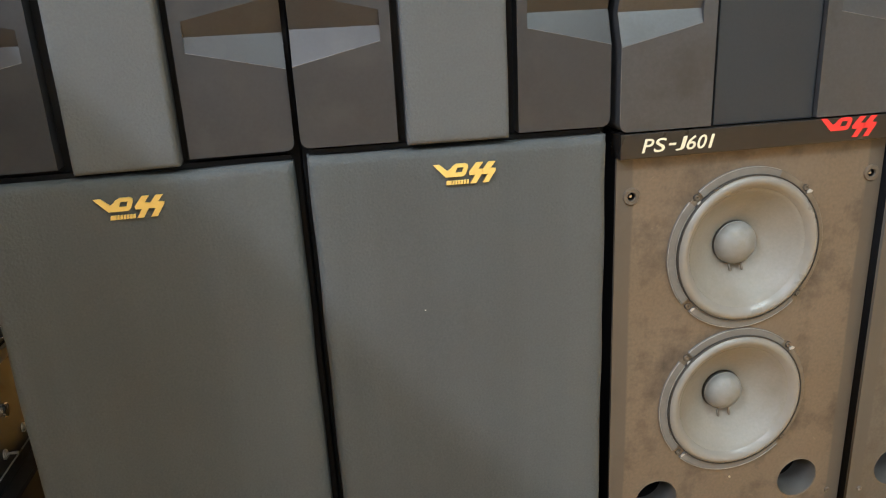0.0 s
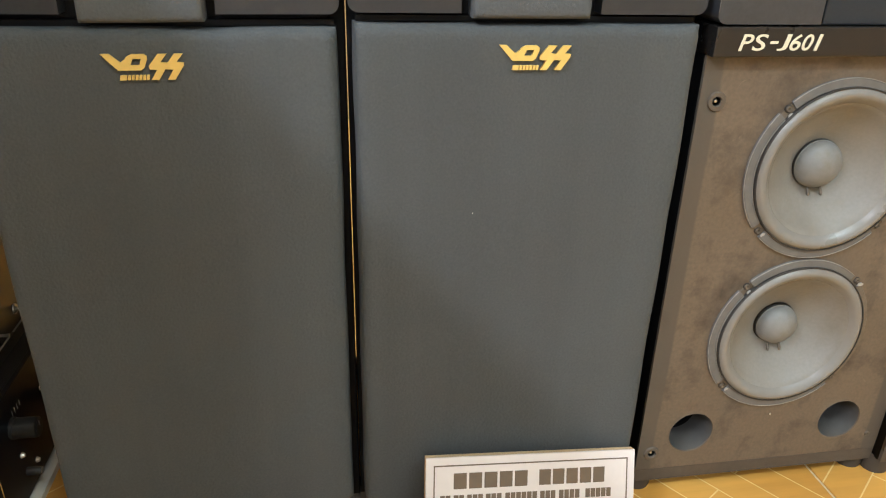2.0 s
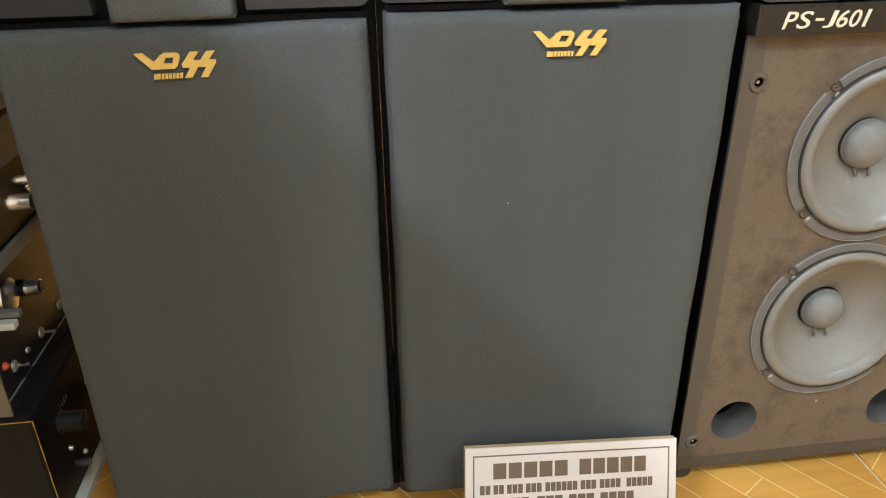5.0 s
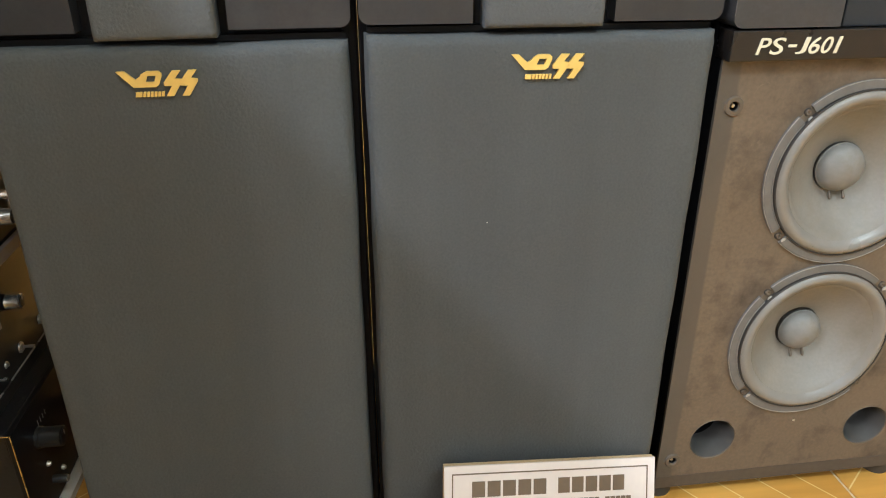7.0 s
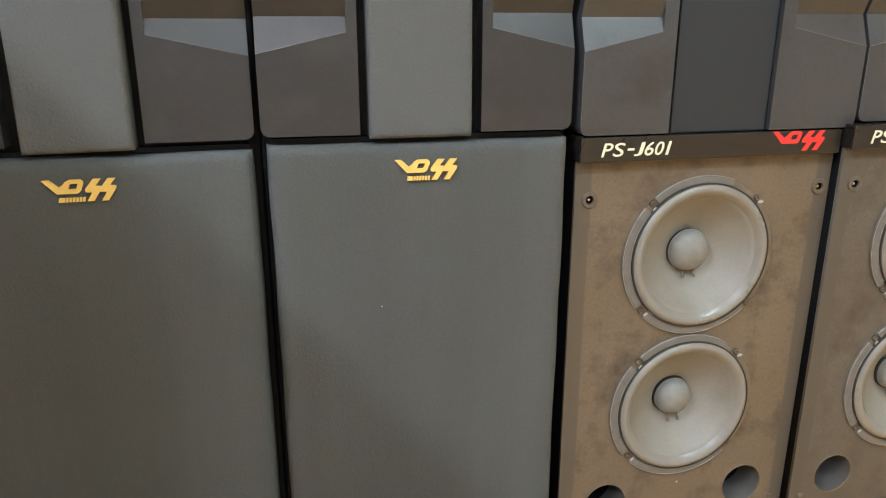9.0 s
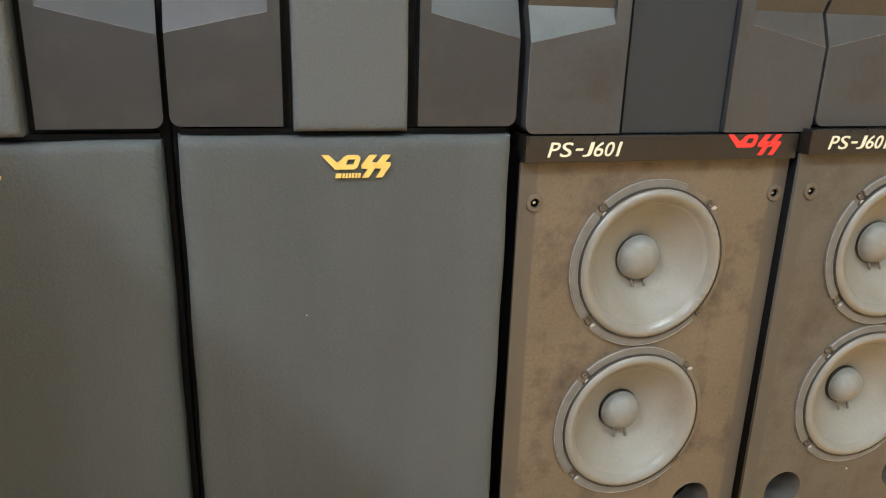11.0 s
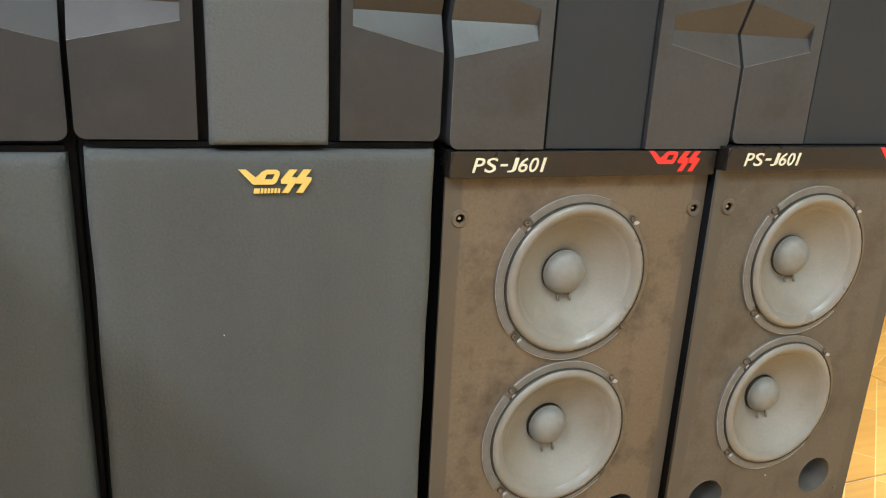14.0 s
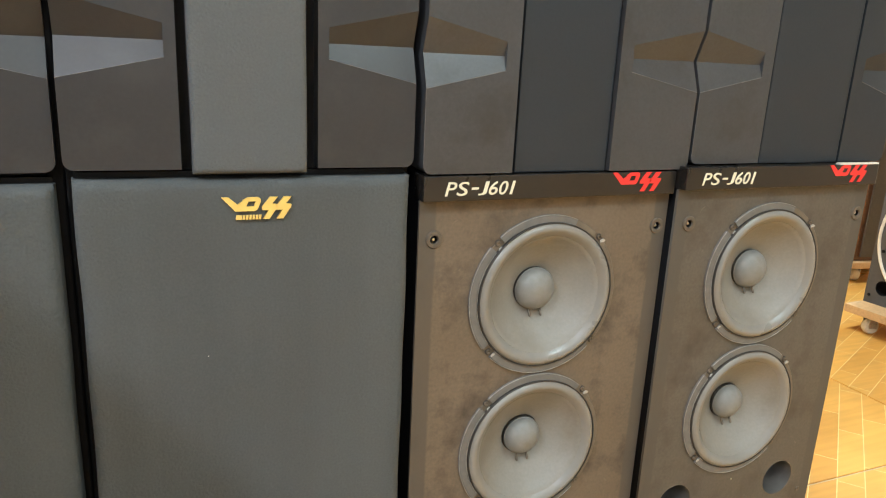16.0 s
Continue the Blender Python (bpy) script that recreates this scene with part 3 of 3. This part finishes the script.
def bare_speaker(m, label, head, recess, sliver, board, slip=0.0, sag=0.0):
    """A loudspeaker without its grille. Local origin: floor, middle of the baffle's front."""
    sp = thing("loudspeaker", m, label, "loudspeaker", "row of loudspeakers")
    w = 0.325
    lift = m.translation.z
    cabinet_shell(sp, w - 0.001, 0.0045, 0.0, lift)
    z1, z2 = 0.4147, 0.2178
    wx = WOOFER_X - slip * 0.6
    holes = [circle(wx, z1, 0.090, 56), circle(wx - 0.0012, z2, 0.090, 56)]
    ports = [(-0.0985, 0.0875), (0.0985 - slip, 0.0875 + slip * 0.3)]
    sockets = [(-0.145 + slip * 0.8, 0.4897), (0.1485, 0.4915)]
    screws = [(0.145 - slip, 0.061)]
    (screws if slip else sockets).append((-0.145, 0.061))
    holes += [circle(x, z, 0.0275) for x, z in ports]
    holes += [circle(x, z, 0.0044, 16) for x, z in sockets]
    part("baffle", plate([rect(-w / 2, w / 2, 0.0365, 0.536), *holes], 0.0042), board, sp, "dusty brown front board with cleaner edges")
    part("plinth", box(-w / 2, w / 2, -0.0002, 0.0042, 0.0185, 0.0360, bevel=0.0006), BASE, sp, "dark lower rail")
    for x, z in sockets:
        sock = part("grille_socket", lathe([(0.0044, 0.012), (0.0044, -0.0006), (0.0052, -0.0022), (0.0088, -0.0022), (0.0098, -0.0006), (0.0098, 0.001)], 24,
                                           (x, 0, z)), STILE, sp, "plastic grille socket", smooth=True)
        part("pin", lathe([(0, 0.0006), (0.0016, 0.0009), (0.0023, 0.0028), (0.0023, 0.0108)], 12, (x, 0, z)), STEEL, sock, "bright metal insert", smooth=True)
        part("bore", lathe([(0.0043, 0.0), (0.0043, 0.011), (0, 0.011)], 16, (x, 0, z)), BLACK, sock)
    for x, z in ports:
        tube = part("port", lathe([(0.0276, 0.0006), (0.0270, 0.004), (0.0262, 0.012), (0.0262, 0.042)], 48, (x, 0, z)), PORT, sp,
                    "grey bass port tube", smooth=True)
        part("bore", lathe([(0.0266, 0.0422), (0.0266, 0.14), (0, 0.14)], 40, (x, 0, z)), BLACK, tube, "dark inside of the cabinet", smooth=True)
        part("port_lip", lathe([(0.0275, 0.0), (0.0282, -0.0006), (0.0286, 0.0)], 48, (x, 0, z)), FLANGE, tube, smooth=True)
    for x, z in screws:
        part("screw", lathe([(0.0, 0.0), (0.0012, -0.0016), (0.0030, -0.0018), (0.0036, -0.0008), (0.0037, 0.001)], 14, (x, 0, z)), RUST, sp, "small dull screw", smooth=True)
    part("nail", lathe([(0, -0.0012), (0.0014, -0.0008), (0.0016, 0.0005)], 10, (0.001, 0, 0.1056)), STEEL, sp)
    woofer(sp, z1, "upper_woofer", 68, 1.0, wx)
    woofer(sp, z2, "lower_woofer", 50, 0.94, wx - 0.0012)
    strip = part("name_strip", box(-w / 2 - 0.001, w / 2 - 0.003, -0.0120, 0.016, 0.533, 0.5605, bevel=0.0015), STRIP, sp, "glossy black name strip")
    part("model_number", spaced_lettering((("P", -0.1400, -0.1292, 0), ("S", -0.1272, -0.1152, 0), ("-", -0.1112, -0.1034, 0.0062), ("J", -0.1020, -0.0925, 0),
                                           ("6", -0.0905, -0.0800, 0), ("0", -0.0785, -0.0685, 0), ("1", -0.0643, -0.0612, 0)), 0.0148, -0.0125, 0.5392, 0.26), CREAM, strip,
         "cream printed model letters")
    badge(strip, "badge", 0.0690, 0.102, 0.5375, -0.0126, RED, 0.0006, "red printed badge of slanted plain shapes", False)
    if sliver:
        part("silver_edge", box(w / 2 - 0.075, w / 2 - 0.004, -0.0118, -0.004, 0.5606, 0.5625), WHITE, strip, "bright upper edge")
    l0, l1, r0, r1, y = head
    gap = 0.0055 if recess > 0.002 else 0.0028
    pan = part("horn_panel", horn_panel(l1, l0, 0.5625, TOP, y, 0.03, lip=0.0155, drop=lift + sag), PANEL_WORN, sp, "dusty smoked panel with a wedge-shaped horn slot")
    slot_glints(pan, l1, l0, y, 0.0155, lift + sag, True, 0.5625)
    pan = part("horn_panel", horn_panel(r0, r1, 0.5625, TOP, y, 0.03, lip=0.0165, drop=lift), PANEL_WORN if recess > 0.002 else CENTRE, sp, "dusty smoked panel with a wedge-shaped horn slot")
    slot_glints(pan, r0, r1, y, 0.0165, lift)
    part("centre_panel", box(l1 + gap, r0 - 0.0015, y + recess, 0.03, 0.5615, TOP - 0.004, bevel=0.0018), CENTRE, sp, "plain blue-grey centre panel")
    return sp


# the row
covered_speaker(pose(-0.1975, 0.7945, -0.006, 0, 0, 2.0), "dark grey foam-covered loudspeaker with a gold badge", 0.305, -0.0085, 1.3,
                (-0.168, -0.069, 0.0525, 0.155, 0.008), 0.0113, -3.3, 0.0090, 0.0010, bottom=0.5720, right=0.0004)
covered_speaker(pose(0.1235, 0.7810, 0, 0, 0, -1.5), "dark grey foam-covered loudspeaker behind the shop sign", 0.311, 0.002, 5.7,
                (-0.160, -0.063, 0.062, 0.160, 0.008), 0.0117, -0.35, bottom=0.5695, drop=0.004, left=0.0008)
bare_speaker(pose(0.457, 0.790, 0), "loudspeaker with its grille off and two grey-beige cones", (-0.165, -0.0625, 0.062, 0.1735, -0.012), 0.0055, False, BAFFLE, sag=0.004)
bare_speaker(pose(0.783, 0.775, 0.006), "loudspeaker with its grille off at the end of the row", (-0.149, -0.043, 0.097, 0.180, 0.002), 0.0012, True, BAFFLE_GREY_DIM, 0.005)


# ---- shop sign ----
def shop_sign():
    sign = thing("shop_sign", pose(0.1455, 0.757, 0.005, 0, 0, 0) @ Matrix.Rotation(radians(3.4), 4, "Y") @ pose(0, 0, 0.102) @ pose(0, 0, 0, -22, 0, 0),
                 "white printed shop sign board leaning on the speaker", "sign")
    w, h = 0.240, 0.118
    part("face", box(-w / 2, w / 2, -0.0010, 0.0015, -h, 0, bevel=0.0004), BOARD_WHITE, sign, "white face board")
    part("layer", box(-w / 2, w / 2, 0.0016, 0.0041, -h, 0, bevel=0.0003), PLY, sign, "pale ply layer")
    part("glue_line", box(-w / 2 + 0.0003, w / 2 - 0.0003, 0.0042, 0.0058, -h, -0.0006), PLY_DARK, sign, "dark glue line")
    part("layer", box(-w / 2, w / 2, 0.0059, 0.0095, -h, 0, bevel=0.0003), PLY, sign, "pale ply layer")

    def bar(name, x0, x1, z0, z1, label=""):
        part(name, box(x0, x1, -0.0014, -0.0009, z0, z1), INK, sign, label)

    e = 0.0085
    t = 0.0014
    bar("border_line", -w / 2 + e, w / 2 - e, -e - t, -e)
    bar("border_line", -w / 2 + e, w / 2 - e, -h + e, -h + e + t)
    bar("border_line", -w / 2 + e, -w / 2 + e + t, -h + e + t, -e - t)
    bar("border_line", w / 2 - e - t, w / 2 - e, -h + e + t, -e - t)

    def words(z0, z1, runs, name):
        for x0, n, step in runs:
            for i in range(n):
                bar(name, x0 + i * step, x0 + (i + 0.84) * step, z0, z1)

    words(-0.0352, -0.0178, [(-0.0893, 5, 0.0172), (0.0075, 5, 0.0158)], "title_bar")
    words(-0.0520, -0.0420, [(-0.104, 2, 0.0062), (-0.089, 2, 0.0062), (-0.074, 3, 0.0062), (-0.053, 3, 0.0062), (-0.031, 6, 0.0062),
                             (0.009, 3, 0.0062), (0.031, 4, 0.0062), (0.062, 5, 0.0062)], "address_bar")
    words(-0.0700, -0.0570, [(-0.068, 2, 0.0100), (-0.040, 3, 0.0100), (-0.004, 3, 0.0100), (0.032, 4, 0.0100)], "phone_bar")
    words(-0.0870, -0.0780, [(-0.074, 8, 0.0085), (0.002, 9, 0.0080)], "web_bar")
    return sign


shop_sign()


# ---- stacked amplifiers, fronts turned towards the row ----
def knob(parent, x, z, r, length, mat, name="knob", y=0.0, label=""):
    k = part(name, lathe([(0, -length), (r * 0.86, -length), (r, -length + 0.0015), (r, -0.004), (r * 1.08, -0.003), (r * 1.08, 0)], 28, (x, y, z)), mat, parent,
             label, smooth=True)
    part("end_cap", lathe([(0, -length - 0.0006), (r * 0.7, -length - 0.0006), (r * 0.78, -length + 0.0004)], 24, (x, y, z)), FACE_GREY, k, "dark end face", smooth=True)
    part("pointer", box(x - 0.0007, x + 0.0007, y - length - 0.0012, y - length + 0.001, z + r * 0.2, z + r * 0.7), PALE_TRIM, k)
    return k


def toggle(parent, x, z):
    t = part("toggle", lathe([(0, -0.016), (0.0022, -0.016), (0.0016, -0.004), (0.004, -0.003), (0.004, 0)], 12, (x, 0, z)), STEEL, parent, "small metal toggle switch",
             smooth=True)
    return t


def amplifier(name, m, w, d, z0, z1, face, label, trims=None):
    amp = thing(name, m @ pose(0, 0, z0), label, "amplifier", "stack of amplifiers")
    h = z1 - z0
    part("cover", box(-w / 2 + 0.004, w / 2 - 0.004, 0.007, d, 0.007, h - 0.002, bevel=0.002), SIDE, amp, "black steel cover")
    part("faceplate", box(-w / 2, w / 2, 0.0, 0.0065, 0.006, h, bevel=0.001), face, amp)
    for fx in (-0.4, 0.4):
        for fy in (0.06, d - 0.06):
            part("foot", lathe_up([(0.014, 0.0), (0.016, 0.0075)], (fx * w, fy, 0), 16), BLACK, amp)
    if trims:
        part("trim", box(-w / 2 - 0.0004, -w / 2 + 0.0003, 0.0005, 0.0013, 0.008, h), trims, amp, "thin bright edge line")
        part("trim", box(-w / 2 - 0.0004, -w / 2 + 0.0003, 0.0020, d, h - 0.0010, h), trims, amp, "thin bright edge line")
    return amp


STACK = pose(-0.420, 1.030, 0, 0, 0, 90)
board = thing("base_board", STACK, "white laminate board under the amplifiers", "board")
part("panel", box(-0.235, 0.235, -0.010, 0.38, 0.0, 0.010, bevel=0.001), WHITE, board)
amp = amplifier("amplifier", STACK, 0.43, 0.36, 0.010, 0.157, FACE, "black amplifier with gold edge lines on a white board", GOLD_LINE)
knob(amp, -0.163, 0.103, 0.0118, 0.028, FACE_GREY, label="black tuning knob")
for i in range(4):
    part("mark", box(-0.156 + i * 0.007, -0.1555 + i * 0.007, -0.0006, 0, 0.114, 0.121), PALE_TRIM, amp)
for i in range(5):
    knob(amp, -0.06 + i * 0.05, 0.075, 0.009, 0.018, FACE_GREY)
lever = part("push_button", lathe([(0, -0.016), (0.0042, -0.016), (0.0050, -0.0148), (0.0050, 0)], 18, (-0.157, 0, 0.036)), FACE_GREY, amp, "dark round push button", smooth=True)
part("button_cap", lathe([(0, -0.0168), (0.0036, -0.0168), (0.0040, -0.0161)], 16, (-0.157, 0, 0.036)), STEEL, lever, "worn bright end", smooth=True)
for bx, bz in ((-0.160, 0.062), (-0.130, 0.030), (-0.077, 0.097), (-0.075, 0.030)):
    part("indicator", lathe([(0, -0.0045), (0.0022, -0.004), (0.0034, -0.0015), (0.0036, 0)], 14, (bx, 0, bz)), STEEL, amp, "small bright indicator stud", smooth=True)
# the receiver set back on top of it
amp = amplifier("amplifier", STACK @ pose(0.020, 0.0285, 0), 0.44, 0.31, 0.154, 0.318, FACE_GREY, "charcoal receiver with a silver knob and toggle switches", None)
part("end_panel", box(-0.2232, -0.2202, -0.004, 0.31, 0.002, 0.160, bevel=0.0008), TAN, amp, "grey-tan end panel")
rail = part("lower_rail", box(-0.2195, 0.2195, -0.0030, -0.0003, 0.002, 0.0175, bevel=0.0006), FACE_GREY, amp, "charcoal lower rail")
for x0, x1 in ((-0.218, -0.176), (-0.152, -0.082), (-0.070, 0.150)):
    part("edge_line", box(x0, x1, -0.0034, -0.0012, 0.0176, 0.0188, bevel=0.0004), PALE_TRIM, rail, "pale thin edge")
k = knob(amp, -0.1255, 0.1055, 0.0088, 0.024, SILVER, label="turned silver knob")
part("collar", lathe([(0.0088, -0.0078), (0.0096, -0.0070), (0.0096, -0.0002)], 24, (-0.1255, 0, 0.1055)), FACE, k, "black collar", smooth=True)
part("dial", lathe([(0, -0.0034), (0.0150, -0.0034), (0.0200, -0.0028), (0.0215, -0.0006), (0.0215, 0)], 40, (-0.1535, 0, 0.1105)), SILVER, amp, "wide bright dial plate", smooth=True)
part("slide_bar", box(-0.1845, -0.1765, -0.022, -0.0002, 0.1010, 0.1080, bevel=0.0008), PALE_TRIM, amp, "grey metal slide bar")
part("push_button", box(-0.1975, -0.1855, -0.020, -0.0002, 0.0925, 0.1010, bevel=0.0022), WHITE, amp, "cream push button")
for tx, tz in ((-0.1095, 0.0365), (-0.1845, 0.0415), (-0.0475, 0.0385), (0.0025, 0.0385)):
    lever = toggle(amp, tx, tz)
    part("bracket", box(tx - 0.007, tx + 0.007, -0.0040, -0.0002, tz - 0.0045, tz - 0.0020, bevel=0.0005), PALE_TRIM, lever)
    part("collar", lathe([(0.0030, -0.0025), (0.0058, -0.002), (0.0062, 0)], 18, (tx, 0, tz)), STEEL, lever, smooth=True)
part("lamp_lens", lathe([(0, -0.0035), (0.0028, -0.0026), (0.0042, -0.0008), (0.0044, 0)], 16, (-0.1495, 0, 0.0375)), STEEL, amp, "small steel lens ring", smooth=True)
part("lamp_lens", lathe([(0, -0.0045), (0.0032, -0.003), (0.0046, -0.0008), (0.0048, 0)], 16, (-0.2015, 0, 0.0525)), ORANGE, amp, "small red pilot lens", smooth=True)
amp = amplifier("amplifier", STACK, 0.43, 0.35, 0.318, 0.455, BRASSY, "brass-fronted receiver with bright knobs", PALE_TRIM)
part("lower_edge", box(-0.215, 0.215, -0.006, -0.0005, 0.006, 0.020, bevel=0.001), PALE_TRIM, amp, "grey metal lower edge")
part("shadow_gap", box(-0.214, 0.214, -0.0012, -0.0003, 0.0203, 0.0235), BLACK, amp, "dark groove")
for kx, kz, kr in ((-0.130, 0.053, 0.0085), (-0.104, 0.068, 0.0055), (-0.08, 0.053, 0.0085), (-0.03, 0.053, 0.0085)):
    knob(amp, kx, kz, kr, 0.024, SILVER, label="pale gold knob")
part("upper_panel", box(-0.213, 0.213, -0.0016, -0.0003, 0.090, 0.134, bevel=0.0005), PALE_TRIM, amp, "grey brushed metal upper panel")
amp = amplifier("amplifier", STACK, 0.43, 0.35, 0.455, 0.600, BRASSY, "brass-fronted tuner on top of the stack", PALE_TRIM)
part("lower_edge", box(-0.215, 0.215, -0.006, -0.0005, 0.006, 0.024, bevel=0.001), PALE_TRIM, amp, "grey metal lower edge")
part("shadow_gap", box(-0.214, 0.214, -0.0012, -0.0003, 0.0243, 0.0270), BLACK, amp, "dark groove")


# ---- things beyond the end of the row ----
def caster(parent, x, y):
    c = part("caster", box(x - 0.014, x + 0.014, y - 0.022, y + 0.022, 0.046, 0.050), STEEL, parent, "swivel caster")
    wheel = lathe([(0, -0.011), (0.018, -0.011), (0.0215, -0.006), (0.022, 0), (0.0215, 0.006), (0.018, 0.011), (0, 0.011)], 24)
    wheel.transform(Matrix.Translation((x, y, 0.022)) @ Matrix.Rotation(radians(70), 4, "Z"))
    part("wheel", wheel, NYLON, c, "white nylon wheel", smooth=True)
    for s in (-1, 1):
        fork = box(-0.012, 0.012, -0.001, 0.001, -0.004, 0.028)
        fork.transform(Matrix.Translation((x, y, 0.022)) @ Matrix.Rotation(radians(70), 4, "Z") @ Matrix.Translation((0, s * 0.0135, 0)))
        part("fork", fork, STEEL, c)


def dolly(m, w, d, label, inset=0.0):
    dl = thing("dolly", m, label, "dolly")
    part("deck", box(inset, w, 0, d, 0.050, 0.072, bevel=0.002), PINE, dl, "pale wooden deck")
    for x in (0.055, w - 0.055):
        for y in (0.035, d - 0.045):
            caster(dl, x, y)
    return dl


FAR = pose(1.791, 1.395, 0, 0, 0, -86)
dolly(FAR, 0.50, 0.50, "pale wooden dolly on white casters", -0.004)
far = thing("loudspeaker", FAR @ pose(0.0, 0.072, 0.072), "grey loudspeaker with a white ringed cone on a dolly", "loudspeaker")
RX, RZ, RR = 0.197, 0.195, 0.165
part("cabinet", plate([rect(0.0, 0.394, 0.0, 0.62), circle(RX, RZ, RR, 48), circle(0.047, 0.049, 0.0205), circle(0.347, 0.049, 0.0205)], 0.02, 0.0), GREY_SPK, far,
     "grey textured front board")
part("shell", box(0.0, 0.394, 0.021, 0.38, 0.0, 0.62), GREY_SPK, far)
for px in (0.047, 0.347):
    part("port", lathe([(0.0205, 0.0), (0.0195, 0.003), (0.0195, 0.0203), (0, 0.0203)], 32, (px, 0, 0.049)), BLACK, far, smooth=True)
part("ring", lathe([(0.183, 0.0005), (0.184, -0.004), (0.187, -0.006), (0.190, -0.004), (0.191, 0.0005)], 64, (RX, 0, RZ)), TWINE, far, "white trim ring", smooth=True)
part("cone", lathe([(RR + 0.001, 0.001), (RR - 0.005, -0.003), (RR - 0.015, 0.004), (0.05, 0.018), (0.045, 0.005), (0, -0.004)], 56, (RX, 0, RZ)), BASE, far,
     "black paper cone", smooth=True)
for a in range(0, 360, 60):
    part("screw", lathe([(0, -0.004), (0.004, -0.003), (0.0045, 0.001)], 10, (RX + (0.175) * math.cos(radians(a + 15)), 0, RZ + (0.175) * math.sin(radians(a + 15)))),
         BLACK, far)
part("screw", lathe([(0, -0.003), (0.004, -0.002), (0.0045, 0.001)], 10, (0.013, 0, 0.022)), BLACK, far)
BACK = pose(2.19, 1.70, 0, 0, 0, -8)
dolly(BACK, 0.45, 0.38, "second wooden dolly on white casters")
crate = thing("wooden_box", BACK @ pose(0, 0, 0.072), "dark brown veneered box on a dolly", "box")
part("shell", box(0.03, 0.42, 0.02, 0.36, 0, 0.5, bevel=0.003), WALNUT, crate)
part("front", box(0.045, 0.405, 0.012, 0.0195, 0.015, 0.485, bevel=0.001), BASE, crate)

# ---- the room ----
X0, X1, Y0, Y1 = -2.7, 4.0, -2.4, 2.6
setting("wall_north", box(X0 - 0.12, X1 + 0.12, Y1, Y1 + 0.12, -0.03, CEILING + 0.05), OCHRE, "ochre painted wall behind the speakers", "wall")
setting("wall_south", box(X0 - 0.12, X1 + 0.12, Y0 - 0.12, Y0, -0.03, CEILING + 0.05), WALL, "off-white painted wall", "wall")
setting("wall_west", box(X0 - 0.12, X0, Y0, Y1, -0.03, CEILING + 0.05), WALL, "off-white painted wall", "wall")
setting("wall_east", box(X1, X1 + 0.12, Y0, Y1, -0.03, CEILING + 0.05), WALL, "off-white painted wall", "wall")
# Unseen walls, added to throw the slanted and upright shade onto the covers.
setting("unseen_shade_wall", box(-1.06, -0.98, Y0, 0.48, 0.0, 1.50), SLATE, "unseen low dark grey wall added to cast shade", "wall")
setting("unseen_shade_return", box(-0.98, -0.43, -0.38, -0.30, 0.0, 1.40), SLATE, "unseen dark grey end wall added to cast shade", "wall")
setting("ceiling", box(X0, X1, Y0, Y1, CEILING, CEILING + 0.1), CEIL, "plain white ceiling", "ceiling")
# Fixtures made up to go with the assumed lamps.
for lx, ly, wide, long, power, tint in LAMPS:
    fit = thing("assumed_ceiling_light", pose(lx, ly, CEILING), "assumed white batten ceiling light, unseen", "ceiling light", "ceiling lights")
    hx, hy = wide / 2 + 0.025, long / 2 + 0.025
    part("housing", box(-hx, hx, -hy, hy, -0.045, 0.0, bevel=0.004), WHITE, fit)
    part("diffuser", box(-hx + 0.015, hx - 0.015, -hy + 0.015, hy - 0.015, -0.062, -0.0455, bevel=0.004), GLOW, fit)
floor = setting("floor", box(X0, X1, Y0, Y1, -0.06, -0.0035), GROUT, "yellow-brown glazed wood-pattern tile floor", "floor")
SIZE, TX, TY = 0.924, 0.546, 0.850
g = 0.0022
tile_mesh = {}
TILES = {"a": TILE_A, "b": TILE_B, "c": TILE_C}
for side, mat in TILES.items():
    tile_mesh[side] = finish("tile", box(g, SIZE - g, g, SIZE - g, -0.0034, 0.0, bevel=0.0008, seg=1), mat)
i0, i1 = math.floor((X0 - TX) / SIZE), math.ceil((X1 - TX) / SIZE)
j0, j1 = math.floor((Y0 - TY) / SIZE), math.ceil((Y1 - TY) / SIZE)
for i in range(i0, i1):
    for j in range(j0, j1):
        x0, x1 = max(X0 - TX - i * SIZE, 0) + g, min(X1 - TX - i * SIZE, SIZE) - g
        y0, y1 = max(Y0 - TY - j * SIZE, 0) + g, min(Y1 - TY - j * SIZE, SIZE) - g
        side = "c" if i > 0 else "a" if i % 2 else "b"
        whole = x1 - x0 > SIZE - 3 * g and y1 - y0 > SIZE - 3 * g
        mesh = tile_mesh[side] if whole else finish("tile", box(x0, x1, y0, y1, -0.0034, 0.0, bevel=0.0008, seg=1), TILES[side])
        ob = new("tile", mesh)
        ob.parent = floor
        ob.location = (TX + i * SIZE, TY + j * SIZE, 0)
